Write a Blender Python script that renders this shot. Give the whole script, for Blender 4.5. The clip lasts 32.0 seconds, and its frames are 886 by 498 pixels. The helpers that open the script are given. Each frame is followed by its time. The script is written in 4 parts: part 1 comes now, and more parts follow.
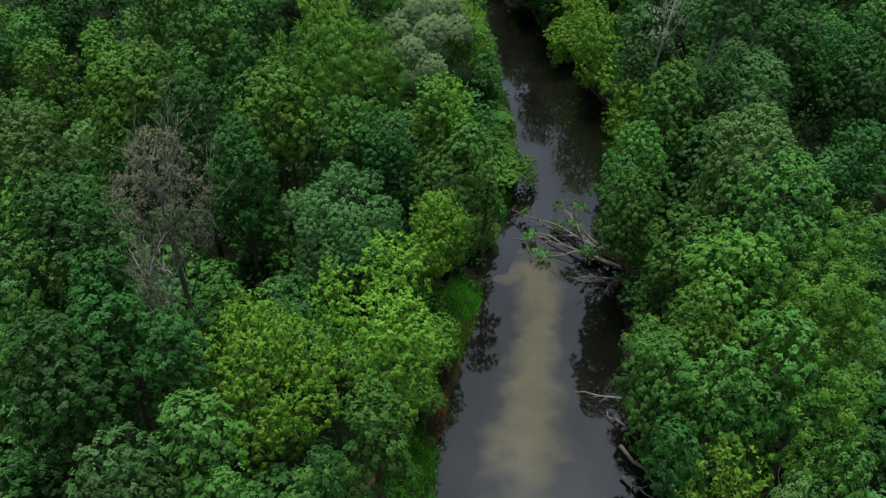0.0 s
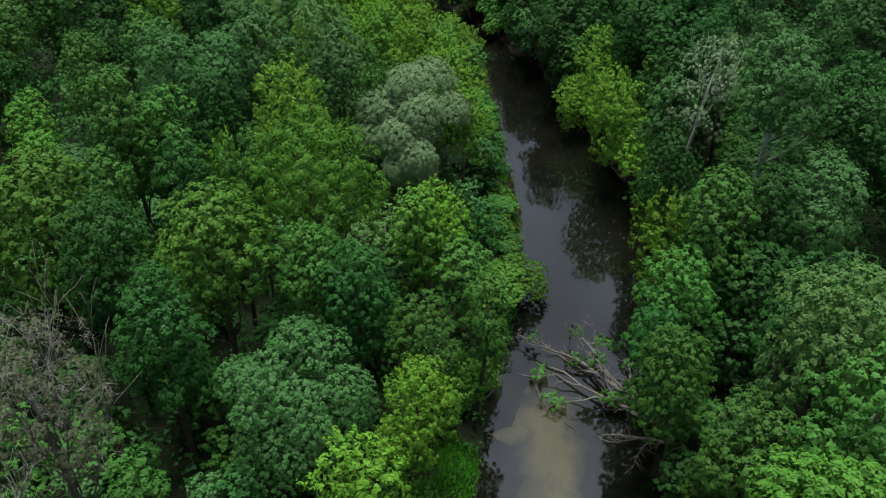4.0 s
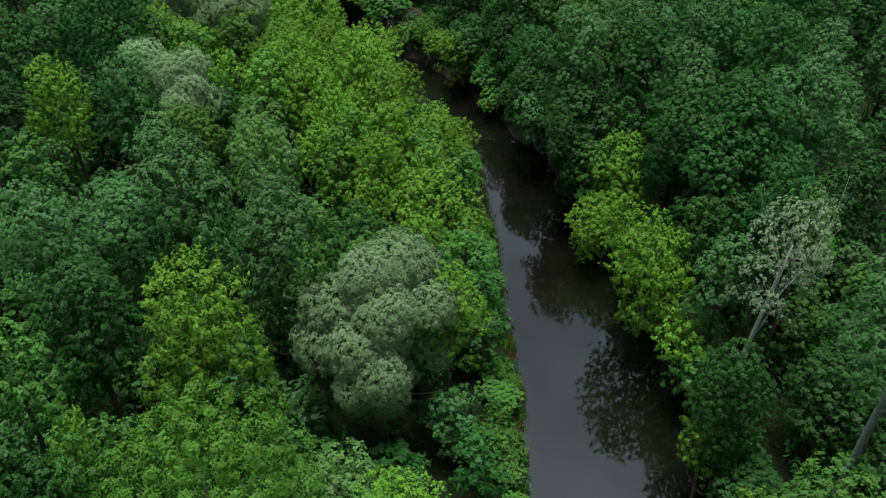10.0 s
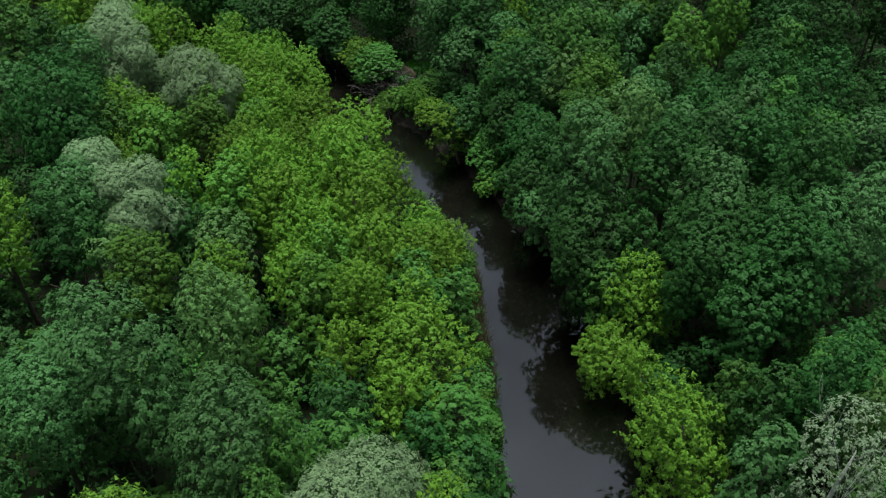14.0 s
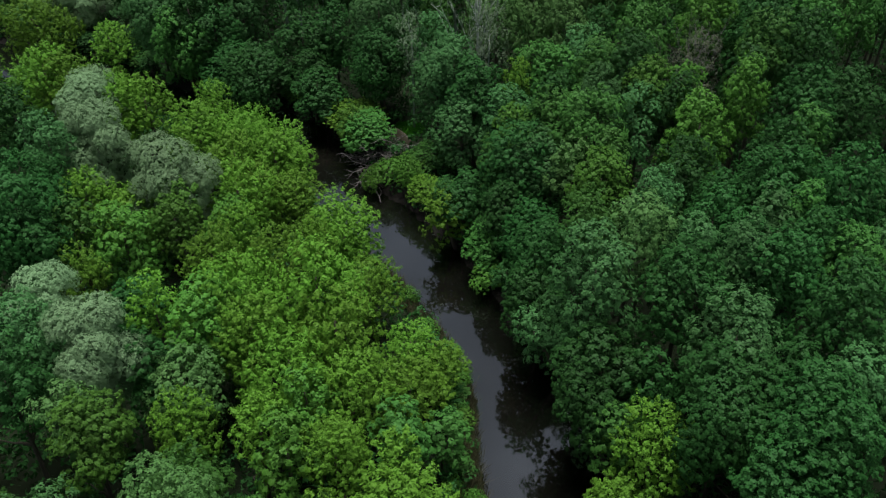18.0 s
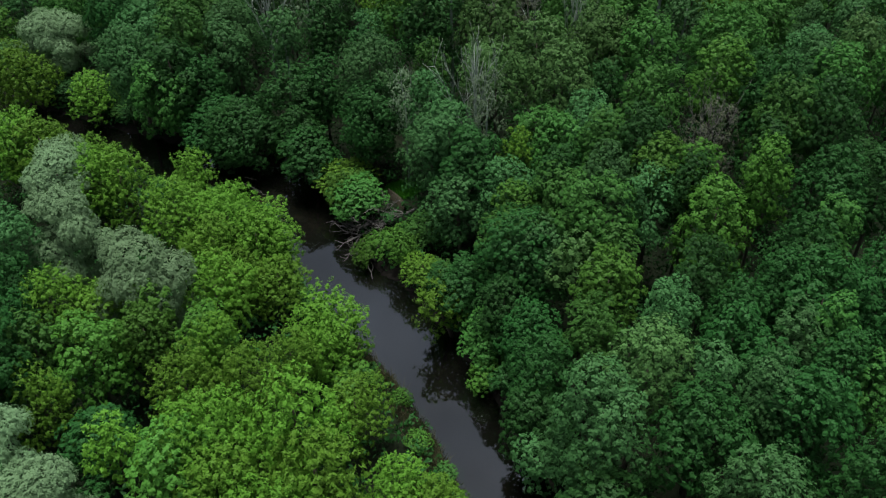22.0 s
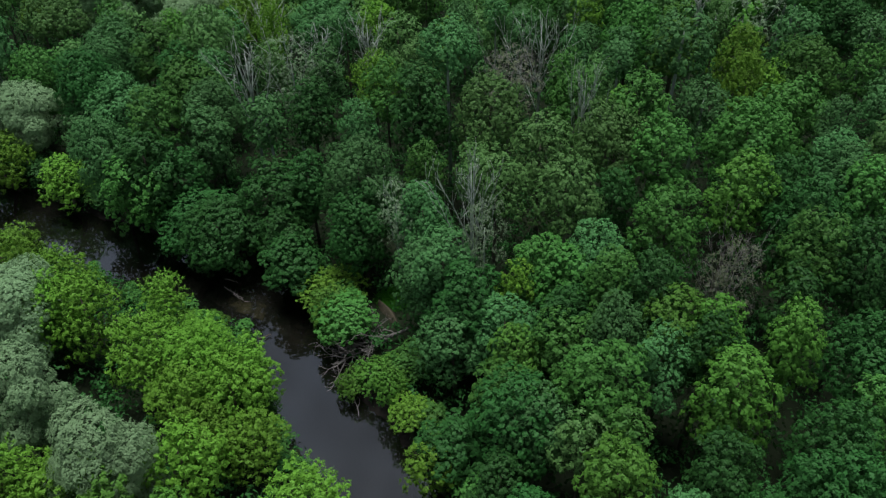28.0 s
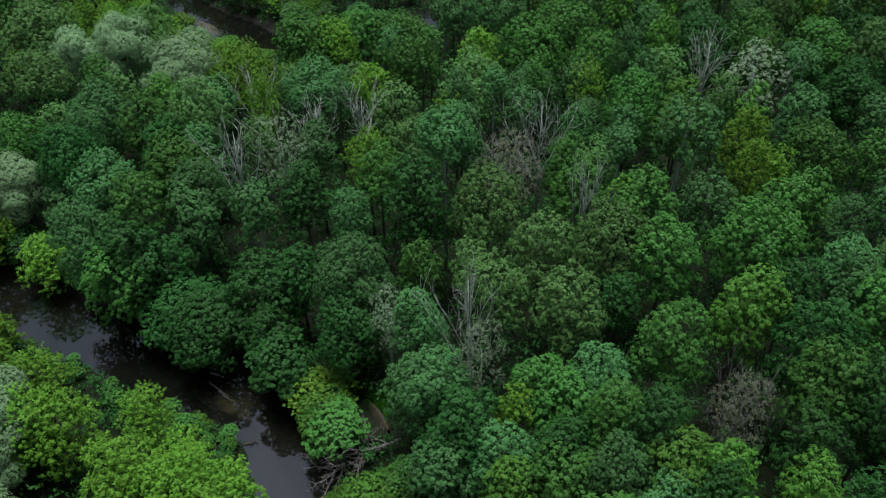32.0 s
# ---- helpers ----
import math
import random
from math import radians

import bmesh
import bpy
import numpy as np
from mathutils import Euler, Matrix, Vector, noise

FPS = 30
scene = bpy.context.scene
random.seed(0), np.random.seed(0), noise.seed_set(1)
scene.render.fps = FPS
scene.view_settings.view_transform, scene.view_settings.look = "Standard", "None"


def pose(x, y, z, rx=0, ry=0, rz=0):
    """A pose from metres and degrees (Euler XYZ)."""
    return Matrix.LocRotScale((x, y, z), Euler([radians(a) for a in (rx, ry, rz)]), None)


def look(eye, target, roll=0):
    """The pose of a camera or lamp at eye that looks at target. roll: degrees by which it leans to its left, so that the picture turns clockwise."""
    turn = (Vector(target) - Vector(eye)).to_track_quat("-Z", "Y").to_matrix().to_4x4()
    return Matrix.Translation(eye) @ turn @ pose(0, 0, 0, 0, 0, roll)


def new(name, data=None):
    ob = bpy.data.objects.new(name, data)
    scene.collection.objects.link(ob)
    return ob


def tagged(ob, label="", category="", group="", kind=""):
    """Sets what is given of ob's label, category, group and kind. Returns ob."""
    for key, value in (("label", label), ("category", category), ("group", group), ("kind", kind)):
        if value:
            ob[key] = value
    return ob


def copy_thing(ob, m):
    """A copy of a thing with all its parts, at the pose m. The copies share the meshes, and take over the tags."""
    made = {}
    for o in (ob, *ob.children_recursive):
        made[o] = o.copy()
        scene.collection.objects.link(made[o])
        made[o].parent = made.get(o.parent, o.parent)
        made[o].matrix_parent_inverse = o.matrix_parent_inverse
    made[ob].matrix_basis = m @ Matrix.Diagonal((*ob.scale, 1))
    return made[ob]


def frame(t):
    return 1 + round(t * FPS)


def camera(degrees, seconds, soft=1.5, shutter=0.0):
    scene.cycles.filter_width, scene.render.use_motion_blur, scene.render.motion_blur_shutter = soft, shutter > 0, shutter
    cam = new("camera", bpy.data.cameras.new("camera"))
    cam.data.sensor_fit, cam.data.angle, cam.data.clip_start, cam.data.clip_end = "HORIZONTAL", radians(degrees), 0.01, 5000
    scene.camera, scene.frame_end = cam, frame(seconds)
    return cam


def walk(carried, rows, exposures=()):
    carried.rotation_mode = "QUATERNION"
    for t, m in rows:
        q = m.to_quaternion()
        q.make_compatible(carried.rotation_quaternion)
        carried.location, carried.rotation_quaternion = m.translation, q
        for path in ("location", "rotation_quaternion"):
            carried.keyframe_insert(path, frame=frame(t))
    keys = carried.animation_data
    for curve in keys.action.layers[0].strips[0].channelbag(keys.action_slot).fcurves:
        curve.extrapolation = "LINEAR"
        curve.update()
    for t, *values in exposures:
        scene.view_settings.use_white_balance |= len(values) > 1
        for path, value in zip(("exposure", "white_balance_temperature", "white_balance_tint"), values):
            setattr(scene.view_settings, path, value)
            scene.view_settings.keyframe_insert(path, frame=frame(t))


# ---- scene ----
cam = camera(58.27, 32.0, soft=1.25)
PATH = [
    (0, (3.977, 14.175, 39.405), (2.647, 62.544, 3.927), 0.156),
    (1, (4.054, 18.260, 39.333), (2.670, 66.638, 3.870), 0.142),
    (2, (4.142, 22.266, 39.295), (2.712, 70.686, 3.891), 0.127),
    (3, (4.249, 26.146, 39.315), (2.788, 74.650, 4.027), 0.113),
    (4, (4.367, 29.974, 39.382), (2.900, 78.518, 4.150), 0.101),
    (5, (4.482, 33.827, 39.469), (3.041, 82.300, 4.137), 0.093),
    (6, (4.588, 37.690, 39.528), (3.178, 86.047, 4.038), 0.087),
    (7, (4.683, 41.514, 39.550), (3.282, 89.798, 3.959), 0.076),
    (8, (4.798, 45.230, 39.701), (3.371, 93.472, 4.054), 0.039),
    (9, (4.950, 48.772, 40.119), (3.466, 96.983, 4.432), -0.027),
    (10, (5.086, 52.121, 40.662), (3.567, 100.336, 4.983), -0.062),
    (11, (5.151, 55.285, 41.174), (3.666, 103.561, 5.577), -0.013),
    (12, (5.175, 58.348, 41.726), (3.758, 106.711, 6.243), 0.068),
    (13, (5.212, 61.379, 42.415), (3.842, 109.812, 7.026), 0.120),
    (14, (5.325, 64.296, 43.224), (3.929, 112.773, 7.897), 0.141),
    (15, (5.546, 67.018, 44.117), (4.026, 115.514, 8.820), 0.140),
    (16, (5.778, 69.619, 45.116), (4.126, 118.099, 9.804), 0.104),
    (17, (5.928, 72.192, 46.228), (4.216, 120.621, 10.849), 0.020),
    (18, (6.036, 74.768, 47.345), (4.289, 123.119, 11.860), -0.121),
    (19, (6.170, 77.358, 48.367), (4.345, 125.610, 12.753), -0.317),
    (20, (6.368, 79.942, 49.357), (4.406, 128.067, 13.578), -0.554),
    (21, (6.633, 82.505, 50.403), (4.493, 130.459, 14.405), -0.805),
    (22, (6.875, 85.065, 51.536), (4.582, 132.798, 15.255), -1.018),
    (23, (7.021, 87.633, 52.754), (4.650, 135.104, 16.136), -1.157),
    (24, (7.161, 90.157, 53.969), (4.710, 137.389, 17.050), -1.260),
    (25, (7.380, 92.581, 55.103), (4.776, 139.659, 17.998), -1.361),
    (26, (7.581, 94.906, 56.196), (4.836, 141.900, 18.993), -1.405),
    (27, (7.645, 97.148, 57.308), (4.872, 144.100, 20.055), -1.329),
    (28, (7.552, 99.320, 58.475), (4.872, 146.267, 21.208), -1.136),
    (29, (7.333, 101.449, 59.722), (4.835, 148.426, 22.480), -0.857),
    (30, (7.120, 103.606, 61.088), (4.800, 150.633, 23.898), -0.576),
    (31, (7.032, 105.853, 62.591), (4.800, 152.936, 25.466), -0.363),
    (32, (7.025, 108.156, 64.173), (4.822, 155.297, 27.120), -0.198),
]
walk(cam, [(t, look(eye, target, roll)) for t, eye, target, roll in PATH], [(0, 0.60, 6600, 10), (6, 0.66, 6600, 10), (11, 0.57, 6550, 10), (17, 0.36, 6400, 11), (25, 0.33, 6250, 12), (32, 0.38, 6150, 13)])

# ---- light: a dull, overcast evening sky ----
world = bpy.data.worlds.new("overcast_sky")
scene.world = world
world.use_nodes = True
wn = world.node_tree.nodes
sky = wn.new("ShaderNodeTexSky")
sky.sky_type = "NISHITA"
sky.sun_disc = False
sky.sun_elevation = radians(84)
sky.sun_rotation = radians(347)
sky.air_density, sky.dust_density, sky.ozone_density = 1.0, 3.0, 1.0
wn["Background"].inputs["Strength"].default_value = 0.058
grey = wn.new("ShaderNodeHueSaturation")
grey.inputs["Saturation"].default_value = 0.45
world.node_tree.links.new(sky.outputs[0], grey.inputs["Color"])
clouds, cover, veil, around = wn.new("ShaderNodeTexNoise"), wn.new("ShaderNodeMapRange"), wn.new("ShaderNodeMixRGB"), wn.new("ShaderNodeTexCoord")
clouds.inputs["Scale"].default_value, clouds.inputs["Detail"].default_value = 5.5, 5
cover.inputs["From Min"].default_value, cover.inputs["From Max"].default_value = 0.32, 0.68
cover.inputs["To Min"].default_value, cover.inputs["To Max"].default_value = 0.62, 1.38
veil.blend_type = "MULTIPLY"
veil.inputs["Fac"].default_value = 1.0
world.node_tree.links.new(around.outputs["Generated"], clouds.inputs["Vector"])
world.node_tree.links.new(clouds.outputs["Fac"], cover.inputs["Value"])
world.node_tree.links.new(grey.outputs[0], veil.inputs["Color1"])
world.node_tree.links.new(cover.outputs[0], veil.inputs["Color2"])
world.node_tree.links.new(veil.outputs[0], wn["Background"].inputs["Color"])
sun = new("sun", bpy.data.lights.new("sun", "SUN"))
sun.data.energy, sun.data.angle, sun.data.color = 3.45, radians(32), (1.0, 0.97, 0.92)
sun.matrix_world = look((-2, 9, 90), (0, 0, 0))


# ---- materials ----
def material(name):
    mat = bpy.data.materials.new(name)
    mat.use_nodes = True
    tree = mat.node_tree
    return mat, tree.nodes, tree.links, tree.nodes["Principled BSDF"]


def ramp(nodes, stops):
    r = nodes.new("ShaderNodeValToRGB")
    while len(r.color_ramp.elements) < len(stops):
        r.color_ramp.elements.new(0.5)
    for e, (at, col) in zip(r.color_ramp.elements, stops):
        e.position, e.color = at, (*col, 1)
    return r


def leaf_material(name, deep, mid, light, rough=0.55, passing=0.13):
    """Foliage: each leaf its own tone, each tree its own hue, with a coarse drift over the crown."""
    mat, n, l, p = material(name)
    geo, info = n.new("ShaderNodeNewGeometry"), n.new("ShaderNodeObjectInfo")
    r = ramp(n, [(0.0, [1.4 * q for q in deep]), (0.5, [1.06 * q for q in mid]), (1.0, [0.74 * q for q in light])])
    noise_t = n.new("ShaderNodeTexNoise")
    noise_t.inputs["Scale"].default_value = 0.55
    coord = n.new("ShaderNodeTexCoord")
    l.new(coord.outputs["Object"], noise_t.inputs["Vector"])
    mixv = n.new("ShaderNodeMath")
    mixv.operation = "MULTIPLY_ADD"
    mixv.inputs[1].default_value = 0.20
    l.new(geo.outputs["Random Per Island"], mixv.inputs[0])
    half = n.new("ShaderNodeMath")
    half.operation = "MULTIPLY"
    half.inputs[1].default_value = 0.80
    l.new(noise_t.outputs["Fac"], half.inputs[0])
    l.new(half.outputs[0], mixv.inputs[2])
    l.new(mixv.outputs[0], r.inputs["Fac"])
    grain = n.new("ShaderNodeTexNoise")
    grain.inputs["Scale"].default_value = 10.0
    grain.inputs["Detail"].default_value = 3
    l.new(coord.outputs["Object"], grain.inputs["Vector"])
    hsv = n.new("ShaderNodeHueSaturation")
    hue = n.new("ShaderNodeMapRange")
    hue.inputs["To Min"].default_value, hue.inputs["To Max"].default_value = 0.490, 0.504
    val = n.new("ShaderNodeMapRange")
    val.inputs["To Min"].default_value, val.inputs["To Max"].default_value = 0.70, 1.20
    l.new(info.outputs["Random"], hue.inputs["Value"])
    l.new(info.outputs["Random"], val.inputs["Value"])
    l.new(r.outputs["Color"], hsv.inputs["Color"])
    l.new(hue.outputs[0], hsv.inputs["Hue"])
    speck = n.new("ShaderNodeMapRange")
    speck.inputs["From Min"].default_value, speck.inputs["From Max"].default_value = 0.3, 0.7
    speck.inputs["To Min"].default_value, speck.inputs["To Max"].default_value = 0.86, 1.14
    l.new(grain.outputs["Fac"], speck.inputs["Value"])
    both = n.new("ShaderNodeMath")
    both.operation = "MULTIPLY"
    l.new(val.outputs[0], both.inputs[0])
    l.new(speck.outputs[0], both.inputs[1])
    l.new(both.outputs[0], hsv.inputs["Value"])
    l.new(hsv.outputs["Color"], p.inputs["Base Color"])
    p.inputs["Roughness"].default_value = rough
    p.inputs["Specular IOR Level"].default_value = 0.10
    tr, mx = n.new("ShaderNodeBsdfTranslucent"), n.new("ShaderNodeMixShader")
    mx.inputs["Fac"].default_value = passing
    l.new(hsv.outputs["Color"], tr.inputs["Color"])
    l.new(p.outputs[0], mx.inputs[1])
    l.new(tr.outputs[0], mx.inputs[2])
    l.new(mx.outputs[0], n["Material Output"].inputs["Surface"])
    return mat


def rough_material(name, stops, scale=3.0, rough=0.9, bump=0.4, stretch=(1, 1, 1)):
    """Bark, soil, sand: noise at two scales, with relief."""
    mat, n, l, p = material(name)
    coord, mp = n.new("ShaderNodeTexCoord"), n.new("ShaderNodeMapping")
    mp.inputs["Scale"].default_value = stretch
    l.new(coord.outputs["Object"], mp.inputs["Vector"])
    big, fine = n.new("ShaderNodeTexNoise"), n.new("ShaderNodeTexNoise")
    big.inputs["Scale"].default_value, fine.inputs["Scale"].default_value = scale * 0.12, scale * 2.0
    big.inputs["Detail"].default_value = fine.inputs["Detail"].default_value = 5
    for t in (big, fine):
        l.new(mp.outputs[0], t.inputs["Vector"])
    mx = n.new("ShaderNodeMath")
    mx.operation = "MULTIPLY_ADD"
    mx.inputs[1].default_value = 0.45
    hf = n.new("ShaderNodeMath")
    hf.operation = "MULTIPLY"
    hf.inputs[1].default_value = 0.55
    l.new(big.outputs["Fac"], hf.inputs[0])
    l.new(fine.outputs["Fac"], mx.inputs[0])
    l.new(hf.outputs[0], mx.inputs[2])
    r = ramp(n, stops)
    l.new(mx.outputs[0], r.inputs["Fac"])
    l.new(r.outputs["Color"], p.inputs["Base Color"])
    b = n.new("ShaderNodeBump")
    b.inputs["Strength"].default_value = bump
    b.inputs["Distance"].default_value = 0.1
    l.new(fine.outputs["Fac"], b.inputs["Height"])
    l.new(b.outputs[0], p.inputs["Normal"])
    p.inputs["Roughness"].default_value = rough
    p.inputs["Specular IOR Level"].default_value = 0.15
    return mat


LEAF = {
    "maple": leaf_material("maple_leaf", (0.026, 0.091, 0.019), (0.047, 0.153, 0.028), (0.084, 0.235, 0.042)),
    "dark_maple": leaf_material("dark_leaf", (0.013, 0.059, 0.014), (0.023, 0.092, 0.02), (0.04, 0.14, 0.032)),
    "box_elder": leaf_material("yellow_green_leaf", (0.049, 0.132, 0.015), (0.093, 0.234, 0.024), (0.152, 0.328, 0.042)),
    # pale bluish leaf; part of its blue stands in for haze over far trees
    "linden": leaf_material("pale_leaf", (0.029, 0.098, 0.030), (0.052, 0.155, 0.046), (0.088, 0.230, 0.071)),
    "silver_willow": leaf_material("silver_leaf", (0.125, 0.225, 0.105), (0.162, 0.284, 0.135), (0.205, 0.345, 0.172)),
    "olive_ash": leaf_material("olive_leaf", (0.04, 0.112, 0.03), (0.074, 0.18, 0.048), (0.122, 0.252, 0.074)),
}
LEAF["thinning_poplar"] = leaf_material("poplar_leaf", (0.09, 0.15, 0.08), (0.14, 0.215, 0.122), (0.2, 0.285, 0.175))
LEAF["withered_elm"] = leaf_material("withered_leaf", (0.050, 0.066, 0.036), (0.084, 0.105, 0.060), (0.130, 0.155, 0.092))
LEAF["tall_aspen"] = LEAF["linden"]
LEAF["bright_maple"] = leaf_material("fresh_leaf", (0.034, 0.110, 0.017), (0.064, 0.188, 0.026), (0.108, 0.275, 0.042))
LEAF["plume_ash"] = leaf_material("plume_leaf", (0.03, 0.112, 0.014), (0.058, 0.178, 0.022), (0.1, 0.25, 0.034))
LEAF["bank_bush"] = leaf_material("bush_leaf", (0.032, 0.104, 0.017), (0.062, 0.176, 0.024), (0.108, 0.262, 0.040))
LEAF["dead_tree"] = LEAF["olive_ash"]
BARK = rough_material("bark", [(0.3, (0.045, 0.038, 0.030)), (0.7, (0.16, 0.14, 0.115))], 3, stretch=(3, 3, 0.7))
GREY_BARK = rough_material("grey_bark", [(0.3, (0.092, 0.096, 0.084)), (0.7, (0.225, 0.230, 0.205))], 3, stretch=(3, 3, 0.7))
PALE_BARK = rough_material("pale_bark", [(0.3, (0.195, 0.235, 0.200)), (0.7, (0.43, 0.50, 0.44))], 3, stretch=(3, 3, 0.7))
# dark soil taken to near black: shade between the crowns, put into its colour
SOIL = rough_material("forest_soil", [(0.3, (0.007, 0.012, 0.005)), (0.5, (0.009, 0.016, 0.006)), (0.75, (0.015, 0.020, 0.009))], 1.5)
BED = rough_material("river_mud", [(0.35, (0.006, 0.006, 0.005)), (0.55, (0.012, 0.011, 0.009)), (0.72, (0.030, 0.026, 0.018))], 1.6)


# ---- the river's course: middle of the stream and half its width ----
RIVER = [
    (8.5, -60, 6.5), (8.5, 10, 6.5), (9.3, 43, 6.6), (9.5, 51, 6.1), (10.4, 57, 5.5), (11.3, 64, 5.1), (12.7, 72, 4.9),
    (14.5, 80, 5.3), (14.8, 90, 5.5), (13.7, 99, 5.1), (12.8, 107, 4.8), (11.2, 115, 4.0), (9.8, 121.5, 3.4),
    (6.8, 128, 3.1), (3.4, 134.8, 3.6), (-1.5, 141.5, 3.9), (-6.8, 148, 3.8), (-9.8, 154.5, 3.9), (-14.3, 161.5, 3.6),
    (-22.3, 166, 5.1), (-33, 170.8, 4.2), (-44.8, 175.3, 4.6), (-57.5, 181, 4.7), (-72, 189, 4.6),
]
RIVER_END = [
    (-88, 199, 4.6), (-106, 218, 4.6), (-116, 246, 4.6), (-108, 280, 4.4), (-86, 294, 4.0), (-64, 283, 3.6), (-52, 268, 3.8), (-41.5, 258.5, 5.0),
    (-32, 250, 4.6), (-21, 243, 2.8), (-12, 246, 2.6), (-4, 262, 2.6), (4, 290, 2.6), (10, 360, 3), (12, 600, 3),
]


def course(stations, steps=8):
    """A smooth line through the stations."""
    pts = np.array(stations, float)
    pts = np.vstack([2 * pts[0] - pts[1], pts, 2 * pts[-1] - pts[-2]])
    out = []
    for i in range(1, len(pts) - 2):
        p0, p1, p2, p3 = pts[i - 1:i + 3]
        for k in range(steps):
            u = k / steps
            out.append(0.5 * (2 * p1 + (p2 - p0) * u + (2 * p0 - 5 * p1 + 4 * p2 - p3) * u**2 + (3 * p1 - p0 - 3 * p2 + p3) * u**3))
    out.append(pts[-2])
    return np.array(out)


STREAM = course(RIVER + RIVER_END)


def from_water(x, y):
    """Metres from the water's edge, below zero in the river. Takes arrays."""
    x, y = np.asarray(x, float), np.asarray(y, float)
    best = np.full(x.shape, 1e9)
    for (a, b, c), (d, e, g) in zip(STREAM[:-1], STREAM[1:]):
        vx, vy = d - a, e - b
        u = np.clip(((x - a) * vx + (y - b) * vy) / (vx * vx + vy * vy), 0, 1)
        best = np.minimum(best, np.hypot(x - a - u * vx, y - b - u * vy) - (c + u * (g - c)))
    return best


def wobble(x, y, s):
    return np.sin(x * s + 1.3 * np.sin(y * s * 0.7)) * np.cos(y * s * 1.1 + np.sin(x * s * 0.6))


def ground_height(x, y):
    d = from_water(x, y) + 0.5 * wobble(x, y, 0.9) + 0.25 * wobble(x, y, 2.3)
    bank = np.clip(d / 2.2, 0, 1)
    land = 1.1 * bank * bank * (3 - 2 * bank) + 0.25 * wobble(x, y, 0.21) * np.clip(d / 6, 0, 1)
    bed = -1.0 * np.clip(-d / 3.0, 0, 1) ** 0.8
    return np.where(d > 0, land, bed)


def mesh_from(name, verts, faces, mat, smooth=False):
    me = bpy.data.meshes.new(name)
    me.from_pydata(verts, [], faces)
    me.materials.append(mat)
    if smooth:
        me.polygons.foreach_set("use_smooth", np.ones(len(me.polygons), bool))
    me.update()
    return me


def sheet(xs, ys, z):
    gx, gy = np.meshgrid(xs, ys)
    v = np.stack([gx, gy, z(gx, gy)], -1).reshape(-1, 3)
    w, h = len(xs), len(ys)
    i = (np.arange(h - 1)[:, None] * w + np.arange(w - 1)).ravel()
    return v.tolist(), np.stack([i, i + 1, i + 1 + w, i + w], 1).tolist()


far_x = [-2500, -1200, -600, -300, -180]
xs = np.r_[far_x, np.arange(-110, 110.1, 1.2), -np.array(far_x[::-1])]
ys = np.r_[[-2000, -900, -400, -150, -40], np.arange(0, 290.1, 1.2), [330, 400, 600, 1000, 1800, 3000]]
gv, gf = sheet(xs, ys, ground_height)
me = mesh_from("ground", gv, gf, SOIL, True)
me.materials.append(BED)
deep = np.array([gv[f[0]][2] for f in gf]) < 0.05
me.polygons.foreach_set("material_index", deep.astype(np.int32))
ground = new("ground", me)
tagged(ground, "dark forest soil, deepened as shade, sloping down to a muddy river bed", "ground", kind="structure")

# water: a clear dark surface over the bed
WATER, n, l, p = material("river_water")
fres, gl, tp, mx = n.new("ShaderNodeFresnel"), n.new("ShaderNodeBsdfGlossy"), n.new("ShaderNodeBsdfTransparent"), n.new("ShaderNodeMixShader")
fres.inputs["IOR"].default_value = 2.35
gl.inputs["Roughness"].default_value = 0.04
gl.inputs["Color"].default_value = (0.86, 0.95, 1.0, 1)
tp.inputs["Color"].default_value = (0.36, 0.38, 0.34, 1)
nz, bp = n.new("ShaderNodeTexNoise"), n.new("ShaderNodeBump")
nz.inputs["Scale"].default_value = 0.8
bp.inputs["Strength"].default_value, bp.inputs["Distance"].default_value = 0.05, 0.1
l.new(nz.outputs["Fac"], bp.inputs["Height"])
l.new(bp.outputs[0], gl.inputs["Normal"])
l.new(fres.outputs[0], mx.inputs["Fac"])
l.new(tp.outputs[0], mx.inputs[1])
l.new(gl.outputs[0], mx.inputs[2])
l.new(mx.outputs[0], n["Material Output"].inputs["Surface"])
side = np.roll(STREAM[:, :2], -1, 0) - np.roll(STREAM[:, :2], 1, 0)
side[0], side[-1] = side[1], side[-2]
side /= np.linalg.norm(side, axis=1)[:, None]
norm = np.stack([-side[:, 1], side[:, 0]], 1)
half_w = STREAM[:, 2:3] + 1.5
verts = np.concatenate([np.c_[STREAM[:, :2] + norm * half_w, np.zeros(len(STREAM))], np.c_[STREAM[:, :2] - norm * half_w, np.zeros(len(STREAM))]])
k = len(STREAM)
water = new("water", mesh_from("water", verts.tolist(), [(i, i + k, i + k + 1, i + 1) for i in range(k - 1)], WATER, True))
water.visible_shadow = False
tagged(water, "still dark river water mirroring a grey sky", "river", kind="structure")


# ---- trees ----
def part(name, me, parent, label=""):
    ob = new(name, me)
    ob.parent = parent
    return tagged(ob, label)


def unit(a):
    return a / (np.linalg.norm(a, axis=-1, keepdims=True) + 1e-9)


